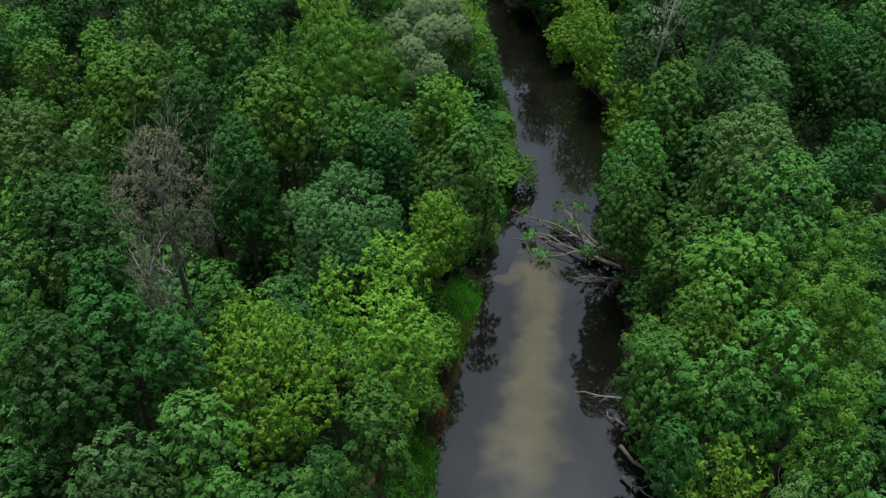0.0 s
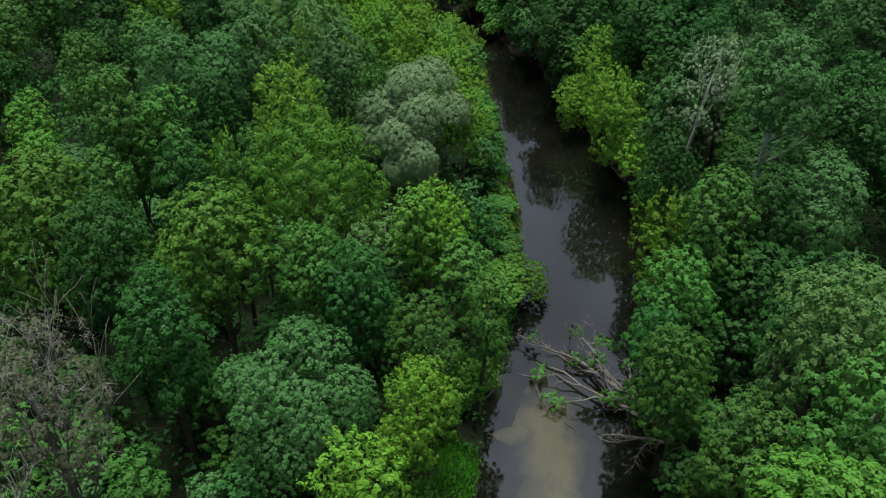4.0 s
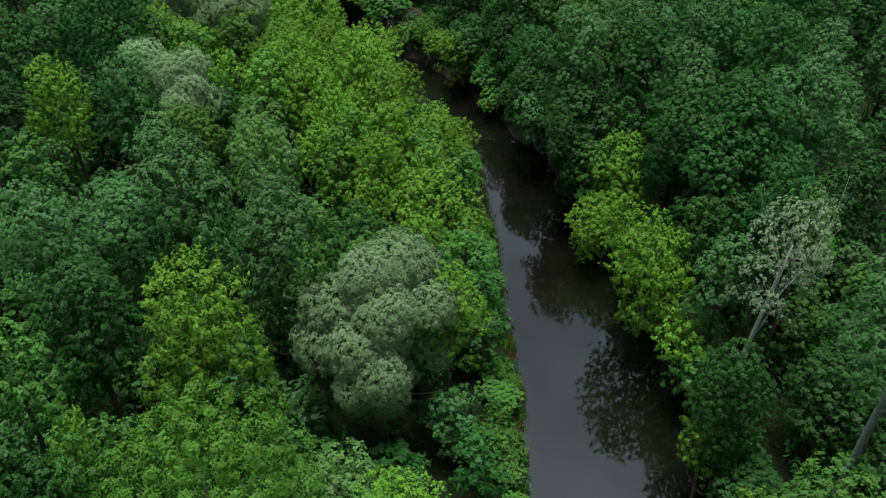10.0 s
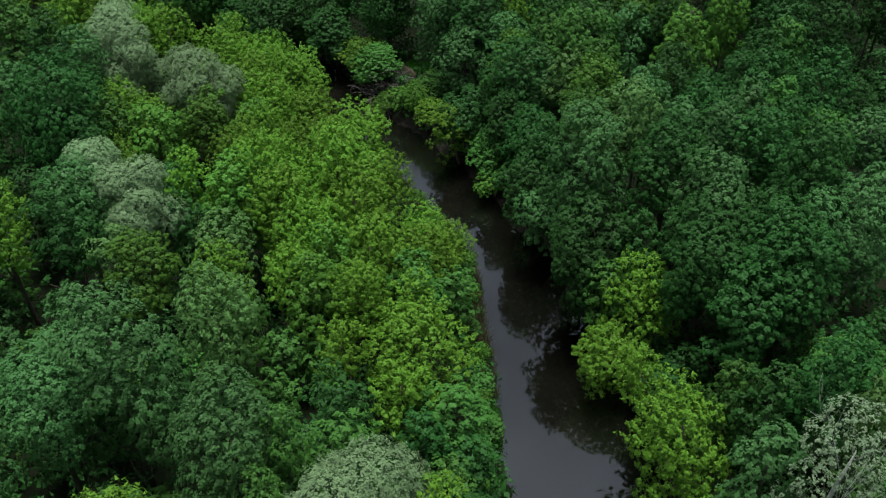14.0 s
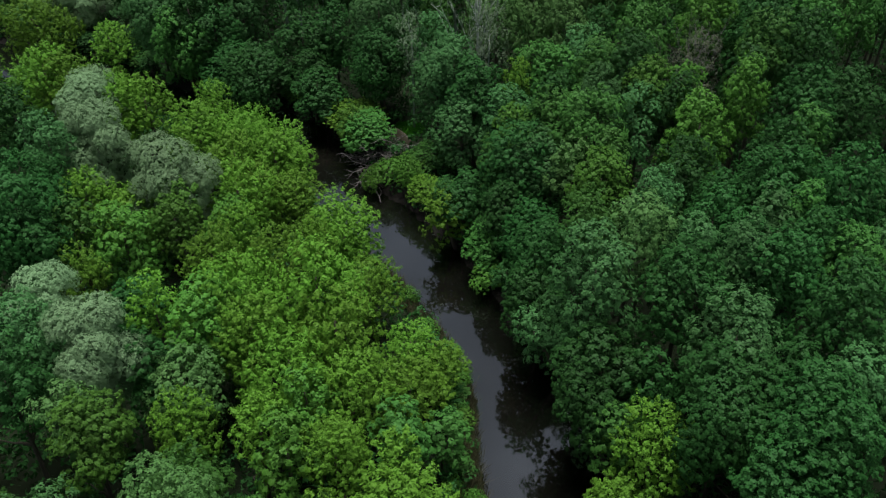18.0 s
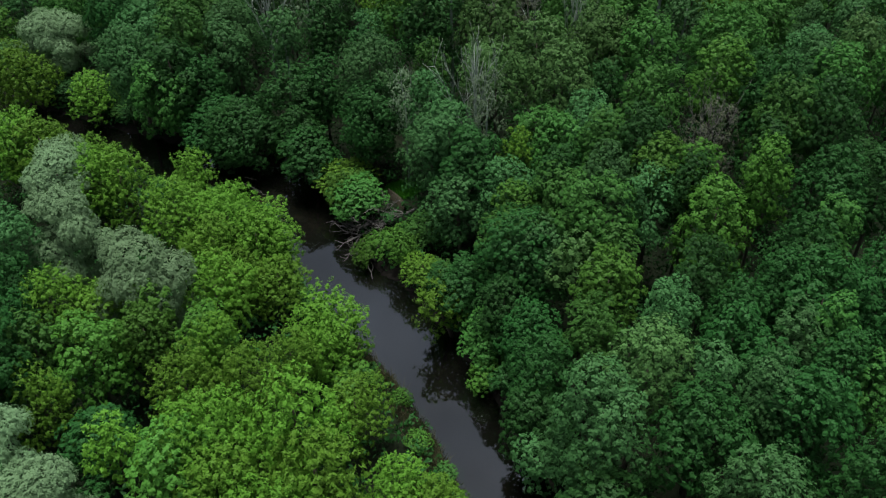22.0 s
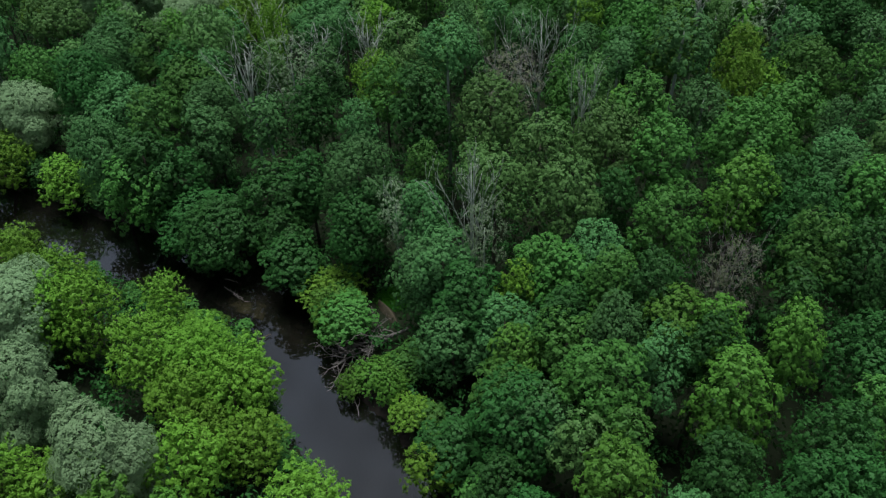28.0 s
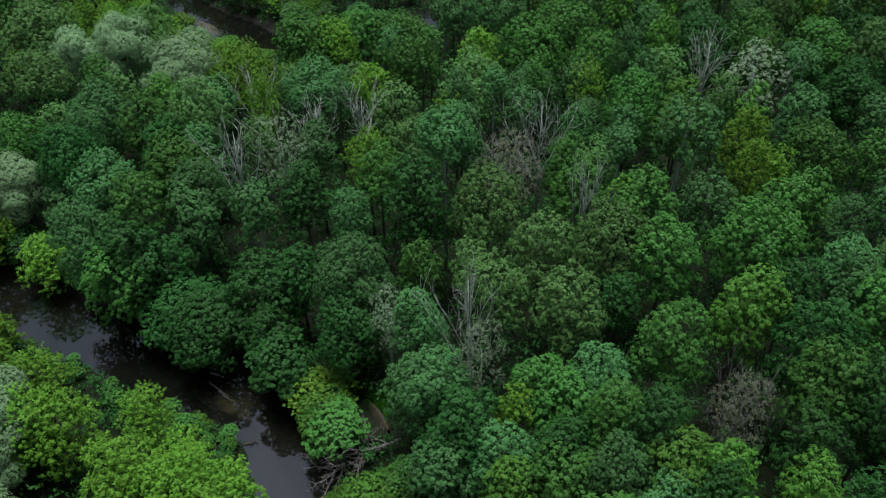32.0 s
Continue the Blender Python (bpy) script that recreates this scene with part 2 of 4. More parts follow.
def leaf_tris(rng, at, out, length, width, droop=0.0, loose=0.30):
    """Pointed leaf sprays at the given places, lying roughly across the outward way."""
    m = len(at)
    out = unit(out + rng.normal(0, loose, (m, 3)))
    along = unit(np.cross(out, rng.normal(0, 1, (m, 3))))
    along[:, 2] -= droop
    along = unit(along)
    across = unit(np.cross(out, along))
    ln = length * rng.uniform(0.6, 1.4, (m, 1))
    wd = width * rng.uniform(0.6, 1.4, (m, 1))
    return np.stack([at - along * ln * 0.4 + across * wd * 0.5, at - along * ln * 0.4 - across * wd * 0.5, at + along * ln * 0.6], 1).reshape(-1, 3)


def leaf_mesh(name, corners, mat):
    """One mesh of loose triangles, three corners each."""
    me = bpy.data.meshes.new(name)
    k = len(corners)
    me.vertices.add(k)
    me.vertices.foreach_set("co", np.ascontiguousarray(corners, np.float32).ravel())
    me.loops.add(k)
    me.loops.foreach_set("vertex_index", np.arange(k, dtype=np.int32))
    me.polygons.add(k // 3)
    me.polygons.foreach_set("loop_start", np.arange(0, k, 3, dtype=np.int32))
    me.materials.append(mat)
    me.update(calc_edges=True)
    return me


def ball_ways(rng, m):
    """Evenly spread ways, a little shaken."""
    i = np.arange(m) + 0.5
    up, a = 1 - 2 * i / m, i * 2.39996 + rng.uniform(0, 6.28)
    s = np.sqrt(1 - up * up)
    return unit(np.stack([s * np.cos(a), s * np.sin(a), up], 1) + rng.normal(0, 0.9 / math.sqrt(m), (m, 3)))


def crown_mesh(name, rng, boughs, hub, spacing, per, length, width, mat, droop=0.0, shoot=0.0, gaps=0.0, core=0.0, soft=0.0, ball=0.0):
    """A crown of rounded boughs; each bough carries tufts on its outer side, and each tuft its leaves."""
    out, hub = [], np.array(hub)
    mids, sizes = np.array([q[0] for q in boughs]), np.array([q[1] for q in boughs])
    for j, (c, r) in enumerate(zip(mids, sizes)):
        ways = ball_ways(rng, max(8, round(4 * math.pi * r * r / spacing ** 2)))
        away = unit(c - hub) if np.linalg.norm(c - hub) > 0.3 else np.array([0, 0, 1.0])
        ways = ways[(ways @ away * 0.5 + ways[:, 2] * 0.6 > -0.22) & (rng.random(len(ways)) > (gaps if c[2] > hub[2] - 0.2 * r else 0.45))]
        at = c + ways * r * rng.uniform(0.84, 1.11, (len(ways), 1)) * np.array([1, 1, 0.82])
        if len(mids) > 1:
            others = np.delete(np.arange(len(mids)), j)
            free = (np.linalg.norm(at[:, None] - mids[others][None], axis=2) > 0.82 * sizes[others][None]).all(1)
            at, ways = at[free], ways[free]
        if not len(at):
            continue
        size = spacing * rng.uniform(0.36, 0.66, (len(at), 1)) * (1 + soft)
        grow = unit(ways + np.array([0, 0, 0.9])) * size * shoot * rng.uniform(0.3, 1.3, (len(at), 1))
        way2, at2, size2, grow2 = (np.repeat(q, per, 0) for q in (ways, at, size, grow))
        od = unit(rng.normal(0, 1, at2.shape) + way2 * 0.7 + np.array([0, 0, 0.35]))
        u = rng.uniform(0, 1, (len(at2), 1))
        place = at2 + od * size2 * rng.uniform(0.35, 1.0, (len(at2), 1)) * (1 - 0.6 * u * min(shoot, 1)) + grow2 * u
        dome = unit((place - hub) * np.array([1, 1, 0.8]))
        out.append(leaf_tris(rng, place, od * (0.46 - 0.25 * soft + ball) + way2 * (0.34 + soft) + np.array([0, 0, 0.15]) + dome * (0.85 - 0.8 * ball), length, width, droop, 0.20))
        if core:  # shaded leaves inside the bough
            m = round(30 * r * r / (length / 0.2) ** 1.2)
            inner = ball_ways(rng, max(m, 4))
            out.append(leaf_tris(rng, c + inner * r * rng.uniform(0.35, 0.66, (len(inner), 1)), inner, length * 1.6, width * 1.6, droop))
    return leaf_mesh(name, np.concatenate(out), mat)


def tube(points, radii, sides=6):
    """A tapering round limb along a line of points."""
    pts = np.array(points, float)
    v, f = [], []
    for i, (p0, r) in enumerate(zip(pts, radii)):
        d = unit(pts[min(i + 1, len(pts) - 1)] - pts[max(i - 1, 0)])
        u = unit(np.cross(d, (0.3, 0.9, 0.2)))
        w = np.cross(d, u)
        for s in range(sides):
            a = 2 * math.pi * s / sides
            v.append((p0 + (u * math.cos(a) + w * math.sin(a)) * r).tolist())
        if i:
            for s in range(sides):
                a, b = (i - 1) * sides + s, (i - 1) * sides + (s + 1) % sides
                f.append((a, b, b + sides, a + sides))
    f.append(tuple(range(sides))[::-1])
    f.append(tuple(range(len(v) - sides, len(v))))
    return v, f


def limb_line(rng, start, way, length, steps=4, wander=0.25, rise=0.1):
    pts, p0, d = [np.array(start, float)], np.array(start, float), unit(np.array(way, float))
    for _ in range(steps):
        d = unit(d + rng.normal(0, wander, 3) + np.array([0, 0, rise]))
        p0 = p0 + d * length / steps
        pts.append(p0)
    return pts


LOOKS = {  # crown radius, height, base of crown (share of height), boughs, tuft spacing, leaves a tuft, leaf length, width, droop, shoots, gaps
    "maple": (3.2, 15, 0.30, 24, 0.56, 23, 0.190, 0.140, 0.05, 0.65, 0.09),
    "bright_maple": (3.2, 15, 0.30, 23, 0.58, 24, 0.195, 0.145, 0.0, 0.70, 0.08),
    "dark_maple": (3.2, 15, 0.28, 24, 0.54, 22, 0.190, 0.140, 0.12, 0.50, 0.08),
    "box_elder": (3.2, 13, 0.24, 22, 0.58, 23, 0.200, 0.120, -0.45, 1.65, 0.10),
    "linden": (3.2, 15, 0.30, 22, 0.46, 18, 0.165, 0.125, 0.15, 0.15, 0.08),
    "silver_willow": (3.2, 13, 0.20, 10, 0.34, 28, 0.165, 0.080, 0.30, 0.30, 0.02),
    "olive_ash": (3.2, 13, 0.30, 22, 0.54, 20, 0.185, 0.130, 0.20, 0.45, 0.18),
    "plume_ash": (3.2, 15, 0.26, 22, 1.00, 90, 0.160, 0.090, -0.10, 0.55, 0.03),
    "thinning_poplar": (3.2, 17, 0.36, 18, 0.48, 13, 0.130, 0.100, 0.10, 0.30, 0.18),
    "withered_elm": (3.2, 15, 0.35, 18, 0.55, 10, 0.160, 0.110, 0.20, 0.20, 0.30),
    "tall_aspen": (3.0, 18, 0.58, 16, 0.50, 17, 0.190, 0.145, 0.15, 0.35, 0.14),
    "bank_bush": (2.6, 5, 0.04, 14, 0.50, 18, 0.205, 0.130, -0.10, 1.00, 0.06),
}
THIN = ("thinning_poplar", "withered_elm")
PEAK = {"bright_maple": 0.10, "box_elder": 0.28, "plume_ash": 0.25, "silver_willow": 0.0, "maple": 0.15}  # how far a crown narrows to its top
LABELS = {
    "maple": "mid-green leafy maple with a clumpy rounded crown",
    "bright_maple": "fresh green maple with a full billowing crown",
    "dark_maple": "dark green maple with a dense heavy crown",
    "box_elder": "bright yellow-green box elder with an upright feathery crown",
    "linden": "pale bluish-green linden with small glossy leaves, blued partly as haze",
    "silver_willow": "silvery grey-green willow with a soft drooping crown",
    "olive_ash": "olive green ash with a yellowing sparse crown",
    "plume_ash": "tall yellowish-green ash with soft plume-like leaf clusters",
    "thinning_poplar": "half-bare poplar with pale branches and thin silvery leaves",
    "withered_elm": "withering elm with bare brownish twigs and few leaves",
    "tall_aspen": "tall aspen with a bare trunk and high crown",
    "bank_bush": "low bright green bush leaning over the river bank",
    "dead_tree": "dead leafless tree with pale grey branches",
}


def build_tree(kind, variant, detail, size=1):
    """size: 0 a young tree, 1 a grown one, 2 a broad old one."""
    rng = np.random.default_rng(abs(hash_of(kind)) + 101 * variant + 7 * detail + 31 * size)
    root = new(kind)
    tagged(root, LABELS[kind], "bush" if kind == "bank_bush" else "tree", "trees of the riverside wood")
    if kind == "dead_tree":
        bare(root, rng, 3.0, 15.0, 0.35, PALE_BARK, 9)
        return root, 3.0, 15.0
    R, H, low, many, spacing, per, ln, wd, droop, shoot, gaps = LOOKS[kind]
    grow, more, least, most = ((0.58, 0.45, 0.34, 0.50), (1, 1, 0.25, 0.40), (1.6, 1.7, 0.19, 0.31))[size]
    if kind == "silver_willow":
        least, most = least * 1.35, most * 1.3
    R, H, many = R * grow, H * (0.72, 1, 1.15)[size], round(many * more)
    bark = PALE_BARK if kind in ("thinning_poplar", "tall_aspen") else GREY_BARK if kind == "withered_elm" else BARK
    base, rz = low * H, (1 - low) * H / 2
    mid = base + rz
    lean = rng.normal(0, 0.25, 2)
    wide = np.array((R * rng.uniform(0.86, 1.10), R * rng.uniform(0.86, 1.10), rz))
    boughs = []
    for i in range(many):
        up = 1 - 1.70 * (i + 0.12) / many
        a = i * 2.39996 + rng.uniform(-0.6, 0.6)
        s = math.sqrt(max(0.0, 1 - up * up)) ** (0.8 if up > 0 else 0.55)
        r = R * rng.uniform(least, most) * (1 if up > -0.2 else 0.85)
        s *= 1 - PEAK.get(kind, 0.08) * max(up, 0)
        way = np.array((s * math.cos(a), s * math.sin(a), up))
        reach = rng.uniform(0.80, 1.09) * wide - r * 0.88
        reach[2] = min(reach[2], rz - r * 0.95)
        boughs.append((way * np.maximum(reach, 0.25 * R) + np.array((lean[0], lean[1], mid)), r))
    boughs.append((np.array((lean[0], lean[1], mid + rz * 0.05)), R * 0.48))
    boughs.append((np.array((lean[0], lean[1], mid - rz * 0.45)), R * 0.48))
    trunk = [(0, 0, -0.4), (lean[0] * 0.4, lean[1] * 0.4, base * 0.6), (lean[0], lean[1], mid), (lean[0], lean[1], mid + rz * 0.35)]
    part("trunk", mesh_from("trunk", *tube(trunk, [grow ** 0.5 * q for q in (0.24, 0.19, 0.13, 0.04)]), bark, True), root)
    if detail < 2:
        apart, share, grown = ((1.25, 0.68, 1.36), (1.06, 0.76, 1.16))[detail]
        spacing, per, ln, wd = spacing * apart, max(4, round(per * share)), ln * grown, wd * grown
    if kind in THIN:
        birch = kind == "thinning_poplar"
        bare(root, rng, R * 0.8, H, low, bark, 4 if birch else 9, trunk=False, thick=0.45 if birch else 0.6)
        if not birch:
            part("twig_spray", crown_mesh("twig_spray", rng, boughs, (lean[0], lean[1], mid - rz * 0.4), 0.60, 6, 0.60, 0.024, GREY_BARK, -0.7, 0.8, 0.30), root, "fine bare grey twigs")
    else:
        for i in range(3 if detail == 2 else 0):
            a = rng.uniform(0, 6.28)
            line = limb_line(rng, (lean[0] * 0.6, lean[1] * 0.6, base * rng.uniform(0.7, 1.2)), (math.cos(a), math.sin(a), 0.8), R * 1.1)
            part("limb", mesh_from("limb", *tube(line, (0.10, 0.08, 0.06, 0.04, 0.02), 5), bark, True), root)
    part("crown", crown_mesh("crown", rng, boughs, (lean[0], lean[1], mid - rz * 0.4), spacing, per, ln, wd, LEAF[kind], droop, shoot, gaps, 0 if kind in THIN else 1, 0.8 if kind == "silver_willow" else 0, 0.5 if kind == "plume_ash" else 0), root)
    return root, R, H


def bare(root, rng, R, H, low, bark, limbs, trunk=True, thick=1.0):
    """Leafless limbs with twigs, and their trunk."""
    if trunk:
        part("trunk", mesh_from("trunk", *tube([(0, 0, -0.4), (0.1, 0, H * 0.4), (0.2, 0.1, H * 0.7), (0.25, 0.1, H)], (0.22, 0.17, 0.10, 0.02)), bark, True), root)
    for i in range(limbs):
        a = i * 2.4 + rng.uniform(-0.5, 0.5)
        z = H * (low + (0.95 - low) * (i + rng.uniform(0.1, 0.9)) / limbs)
        length = (H - z) * 0.75 + R * 0.45
        line = limb_line(rng, (0.1, 0, z * 0.9), (math.cos(a) * 0.75, math.sin(a) * 0.75, 1.5), length * 1.1, 5, 0.12, 0.10)
        limb = part("limb", mesh_from("limb", *tube(line, [thick * q for q in (0.080, 0.068, 0.055, 0.040, 0.028, 0.015)], 5), bark, True), root)
        way = unit(line[-1] - line[0])
        for q in line[1:]:
            for _ in range(3):
                tw = limb_line(rng, q, way + rng.normal(0, 0.42, 3), length * rng.uniform(0.2, 0.42), 3, 0.16, 0.1)
                part("twig", mesh_from("twig", *tube(tw, [thick * q for q in (0.034, 0.026, 0.019, 0.010)], 3), bark, True), limb)


def hash_of(word):
    return sum((i + 3) * ord(ch) for i, ch in enumerate(word))


MADE, PLANTED, COUNT = {}, [], {}
TURN = random.Random(5)


def plant(kind, x, y, top, radius, lean=(0, 0), detail=None):
    """A tree of that kind on the ground at (x, y), with its top at that height and that crown radius; lean: metres by which its top hangs over."""
    COUNT[kind] = COUNT.get(kind, 0) + 1
    variant = COUNT[kind] % (3 if kind in ("dead_tree", "thinning_poplar", "withered_elm", "bank_bush") else 4)
    z = float(ground_height(x, y))
    z = max(z, 0.1)
    if detail is None:
        detail = 2 if y < 112 else 1 if y < 168 else 0
    odd = kind in ("dead_tree", "thinning_poplar", "withered_elm", "bank_bush")
    key = (kind, variant, detail, 1 if odd else 2 if radius > 4.1 else 0 if radius < 2.35 else 1)
    turn = TURN.uniform(0, 360)
    first = key not in MADE
    if first:
        MADE[key] = build_tree(*key)
    ob, R, H = MADE[key]
    tilt = Vector((0, 0, 1)).rotation_difference(Vector((lean[0], lean[1], top * 0.85))).to_matrix().to_4x4()
    wide = radius / R
    leafy = kind not in ("dead_tree", "thinning_poplar", "withered_elm", "bank_bush")
    least = 0 if kind == "tall_aspen" or not leafy else (0.82 if from_water(x, y) < 4 else 0.60) * (top - z) / ((1 - LOOKS[kind][2]) * H)
    tall = min(max(wide * TURN.uniform(0.90, 1.20), least), (top - z) / (H * 0.76)) if leafy else (top - z) / H
    m = Matrix.Translation((x, y, z)) @ tilt @ pose(0, 0, 0, 0, 0, turn) @ Matrix.Diagonal((wide, wide, tall, 1))
    if first:
        ob.matrix_basis = m
    else:
        s = ob.scale
        ob = copy_thing(ob, m @ Matrix.Diagonal((1 / s[0], 1 / s[1], 1 / s[2], 1)))
    if leafy:  # a longer or shorter stem under a crown of even shape
        full = (top - z) / tall
        for piece in ob.children:
            if piece.name.startswith("trunk"):
                piece.scale = (1, 1, full / H)
            else:
                piece.location = (0, 0, full - H)
    size = "broad " if radius > 4.1 else "slender young " if radius < 2.1 and kind != "bank_bush" else ""
    place = "" if size or kind == "bank_bush" or from_water(x, y) > 4 else " beside the river"
    tagged(ob, size + LABELS[kind] + place, "bush" if kind == "bank_bush" else "tree", "trees of the riverside wood")
    PLANTED.append((x + lean[0], y + lean[1], radius))
    return ob


# past x = 20 some dark_maple put that bank's deep shadow into leaf colour
plant("maple", -5.0, 33.7, 14.3, 1.4)
plant("linden", -10.4, 34.5, 15.3, 2.1)
plant("olive_ash", 17.7, 34.7, 15.1, 1.4)
plant("dark_maple", -1.9, 35.4, 13.8, 1.2)
plant("maple", 19.6, 35.5, 15.5, 1.4)
plant("box_elder", 16.2, 35.6, 14.8, 1.9, lean=(-0.8, 0.0))
plant("dark_maple", 16.2, 36.9, 14.7, 1.5, lean=(-2.6, 0.1))
plant("maple", -7.5, 37.5, 14.6, 2.3)
plant("plume_ash", 19.9, 38.3, 16.0, 1.7)
plant("maple", 0.1, 39.3, 13.6, 1.9)
plant("dark_maple", -14.4, 39.6, 16.8, 3.1)
plant("maple", 16.5, 40.6, 15.7, 2.1)
plant("dark_maple", -9.8, 41.7, 15.2, 1.7)
plant("maple", 18.6, 41.8, 16.9, 2.1)
plant("plume_ash", 21.3, 42.4, 17.8, 2.9)
plant("dark_maple", -13.9, 42.7, 16.4, 2.0)
plant("maple", 16.4, 43.7, 13.5, 2.6, lean=(-1.8, 0.0))
plant("box_elder", -6.4, 44.6, 13.2, 4.2)
plant("maple", -17.8, 44.9, 17.4, 1.7)
plant("dark_maple", -13.8, 44.9, 17.1, 2.0)
plant("dark_maple", -10.1, 45.4, 13.7, 2.1)
plant("box_elder", 0.3, 45.8, 13.3, 3.2)
plant("maple", 16.3, 46.0, 12.4, 1.9, lean=(-2.4, 0.1))
plant("withered_elm", -12.4, 46.2, 15.7, 1.4)
plant("bright_maple", 16.8, 46.5, 13.8, 2.5)
plant("dark_maple", -16.3, 47.2, 19.3, 3.2)
plant("box_elder", -3.3, 48.2, 13.3, 1.5)
plant("bright_maple", 19.8, 50.8, 14.1, 3.3)
plant("plume_ash", 25.5, 51.0, 16.0, 2.9)
plant("withered_elm", -13.1, 52.5, 19.4, 3.5)
plant("box_elder", -0.4, 53.5, 11.9, 2.2)
plant("maple", 23.4, 54.5, 16.9, 3.4)
plant("maple", 18.9, 55.7, 12.5, 3.3)
plant("box_elder", 2.2, 58.3, 11.8, 2.4)
plant("olive_ash", 22.3, 58.4, 18.3, 3.2)
plant("olive_ash", 19.9, 58.5, 16.1, 1.6)
plant("linden", -4.3, 59.1, 13.0, 4.3)
plant("dark_maple", -10.6, 59.3, 16.5, 2.7)
plant("olive_ash", -26.1, 60.8, 16.4, 3.1)
plant("maple", 16.7, 60.7, 12.2, 2.4, lean=(-1.0, 0.1))
plant("maple", 2.0, 63.4, 12.2, 2.5)
plant("dark_maple", -14.9, 64.0, 18.1, 2.8)
plant("dark_maple", 16.9, 63.9, 12.2, 2.0, lean=(-1.7, 0.3))
plant("dark_maple", 23.2, 64.4, 14.5, 2.2)
plant("dark_maple", -1.6, 64.5, 14.6, 2.5)
plant("bank_bush", 18.0, 64.6, 3.2, 1.7)
plant("dark_maple", 32.1, 65.3, 14.2, 2.5)
plant("bright_maple", -9.4, 65.4, 18.3, 3.3)
plant("maple", 5.6, 65.4, 12.4, 1.7)
plant("maple", -4.1, 65.8, 15.2, 2.5)
plant("maple", 17.5, 67.5, 12.5, 2.7, lean=(-0.3, 0.1))
plant("dark_maple", 21.3, 67.7, 8.0, 1.9)
plant("bright_maple", -20.5, 68.6, 18.3, 3.8)
plant("maple", -17.0, 69.8, 17.6, 1.8)
plant("dark_maple", 22.9, 70.0, 11.4, 3.2)
plant("bright_maple", 1.1, 70.4, 14.2, 1.9)
plant("maple", 4.1, 70.6, 11.4, 2.3)
plant("dark_maple", -12.1, 71.2, 18.0, 1.9)
plant("plume_ash", -5.0, 71.3, 19.0, 4.4)
plant("maple", -10.1, 71.7, 17.4, 1.2)
plant("maple", 20.6, 72.1, 15.3, 3.2)
plant("maple", -8.7, 72.2, 17.7, 1.5)
plant("box_elder", 18.3, 72.1, 13.4, 2.0, lean=(-1.1, 0.2))
plant("box_elder", 2.6, 72.9, 13.9, 2.8)
plant("dark_maple", 23.3, 73.1, 15.5, 2.9)
plant("box_elder", -10.5, 73.2, 17.4, 1.3)
plant("linden", 27.4, 74.9, 16.2, 3.7)
plant("maple", -15.2, 76.4, 18.5, 2.0)
plant("bank_bush", 7.2, 76.9, 3.6, 3.0)
plant("maple", -18.7, 77.9, 19.5, 3.4)
plant("bank_bush", 8.2, 78.1, 3.4, 2.4, lean=(0.9, -0.2))
plant("tall_aspen", 24.4, 78.1, 21.7, 3.3)
plant("box_elder", 19.1, 82.1, 8.0, 1.5, lean=(-0.9, 0.0))
plant("box_elder", -8.5, 82.2, 17.6, 3.6)
plant("dark_maple", 20.4, 82.8, 12.4, 2.4, lean=(-0.7, 0.0))
plant("dark_maple", -15.1, 83.7, 16.2, 2.9)
plant("bank_bush", 6.9, 83.9, 3.2, 1.8)
plant("silver_willow", 0.9, 85.3, 16.4, 4.5)
plant("maple", -3.0, 85.5, 16.2, 1.3)
plant("box_elder", 4.4, 86.7, 14.2, 2.5)
plant("linden", -18.8, 88.0, 18.3, 2.8)
plant("linden", -5.8, 88.9, 17.7, 3.3)
plant("thinning_poplar", 21.6, 87.6, 17.8, 2.6, lean=(2.6, 1.6))
plant("maple", -2.9, 89.1, 16.3, 1.4)
plant("maple", -26.7, 90.1, 16.3, 2.6)
plant("box_elder", 20.7, 91.2, 8.1, 2.0, lean=(-2.0, -0.4))
plant("linden", 21.2, 91.4, 14.1, 2.1)
plant("olive_ash", 25.5, 91.9, 17.3, 1.5)
plant("maple", -0.8, 92.3, 12.3, 2.3)
plant("linden", -16.2, 92.4, 16.5, 2.8)
plant("dark_maple", 24.7, 93.5, 17.8, 2.4)
plant("linden", -13.6, 94.9, 18.3, 4.0)
plant("dark_maple", 22.0, 95.1, 14.0, 2.3)
plant("dark_maple", -1.7, 95.4, 12.5, 2.0)
plant("box_elder", 19.9, 95.9, 12.1, 3.3, lean=(-2.2, -0.3))
plant("maple", 21.0, 96.5, 12.6, 1.7)
plant("maple", 5.5, 97.9, 8.7, 2.2)
plant("dark_maple", 36.5, 98.1, 14.8, 2.4)
plant("olive_ash", -8.9, 98.4, 16.9, 2.7)
plant("maple", -24.7, 98.5, 15.5, 2.1)
plant("box_elder", 1.8, 98.9, 9.5, 2.3)
plant("box_elder", 19.2, 99.9, 11.4, 1.8, lean=(-3.2, -0.5))
plant("box_elder", -2.0, 101.3, 11.2, 1.9)
plant("dark_maple", 24.0, 103.0, 14.3, 3.4)
plant("box_elder", 3.0, 103.1, 10.4, 3.7)
plant("dark_maple", 25.9, 103.8, 17.0, 3.0)
plant("bright_maple", -15.9, 104.9, 14.7, 2.6)
plant("box_elder", 18.2, 106.5, 6.6, 3.0, lean=(-3.6, -0.4))
plant("dark_maple", 25.6, 106.2, 17.0, 3.1)
plant("box_elder", 2.2, 106.3, 10.9, 2.1)
plant("bright_maple", -4.9, 106.3, 12.1, 2.1)
plant("box_elder", -1.8, 106.6, 11.8, 2.5)
plant("olive_ash", -17.1, 106.7, 14.7, 2.0)
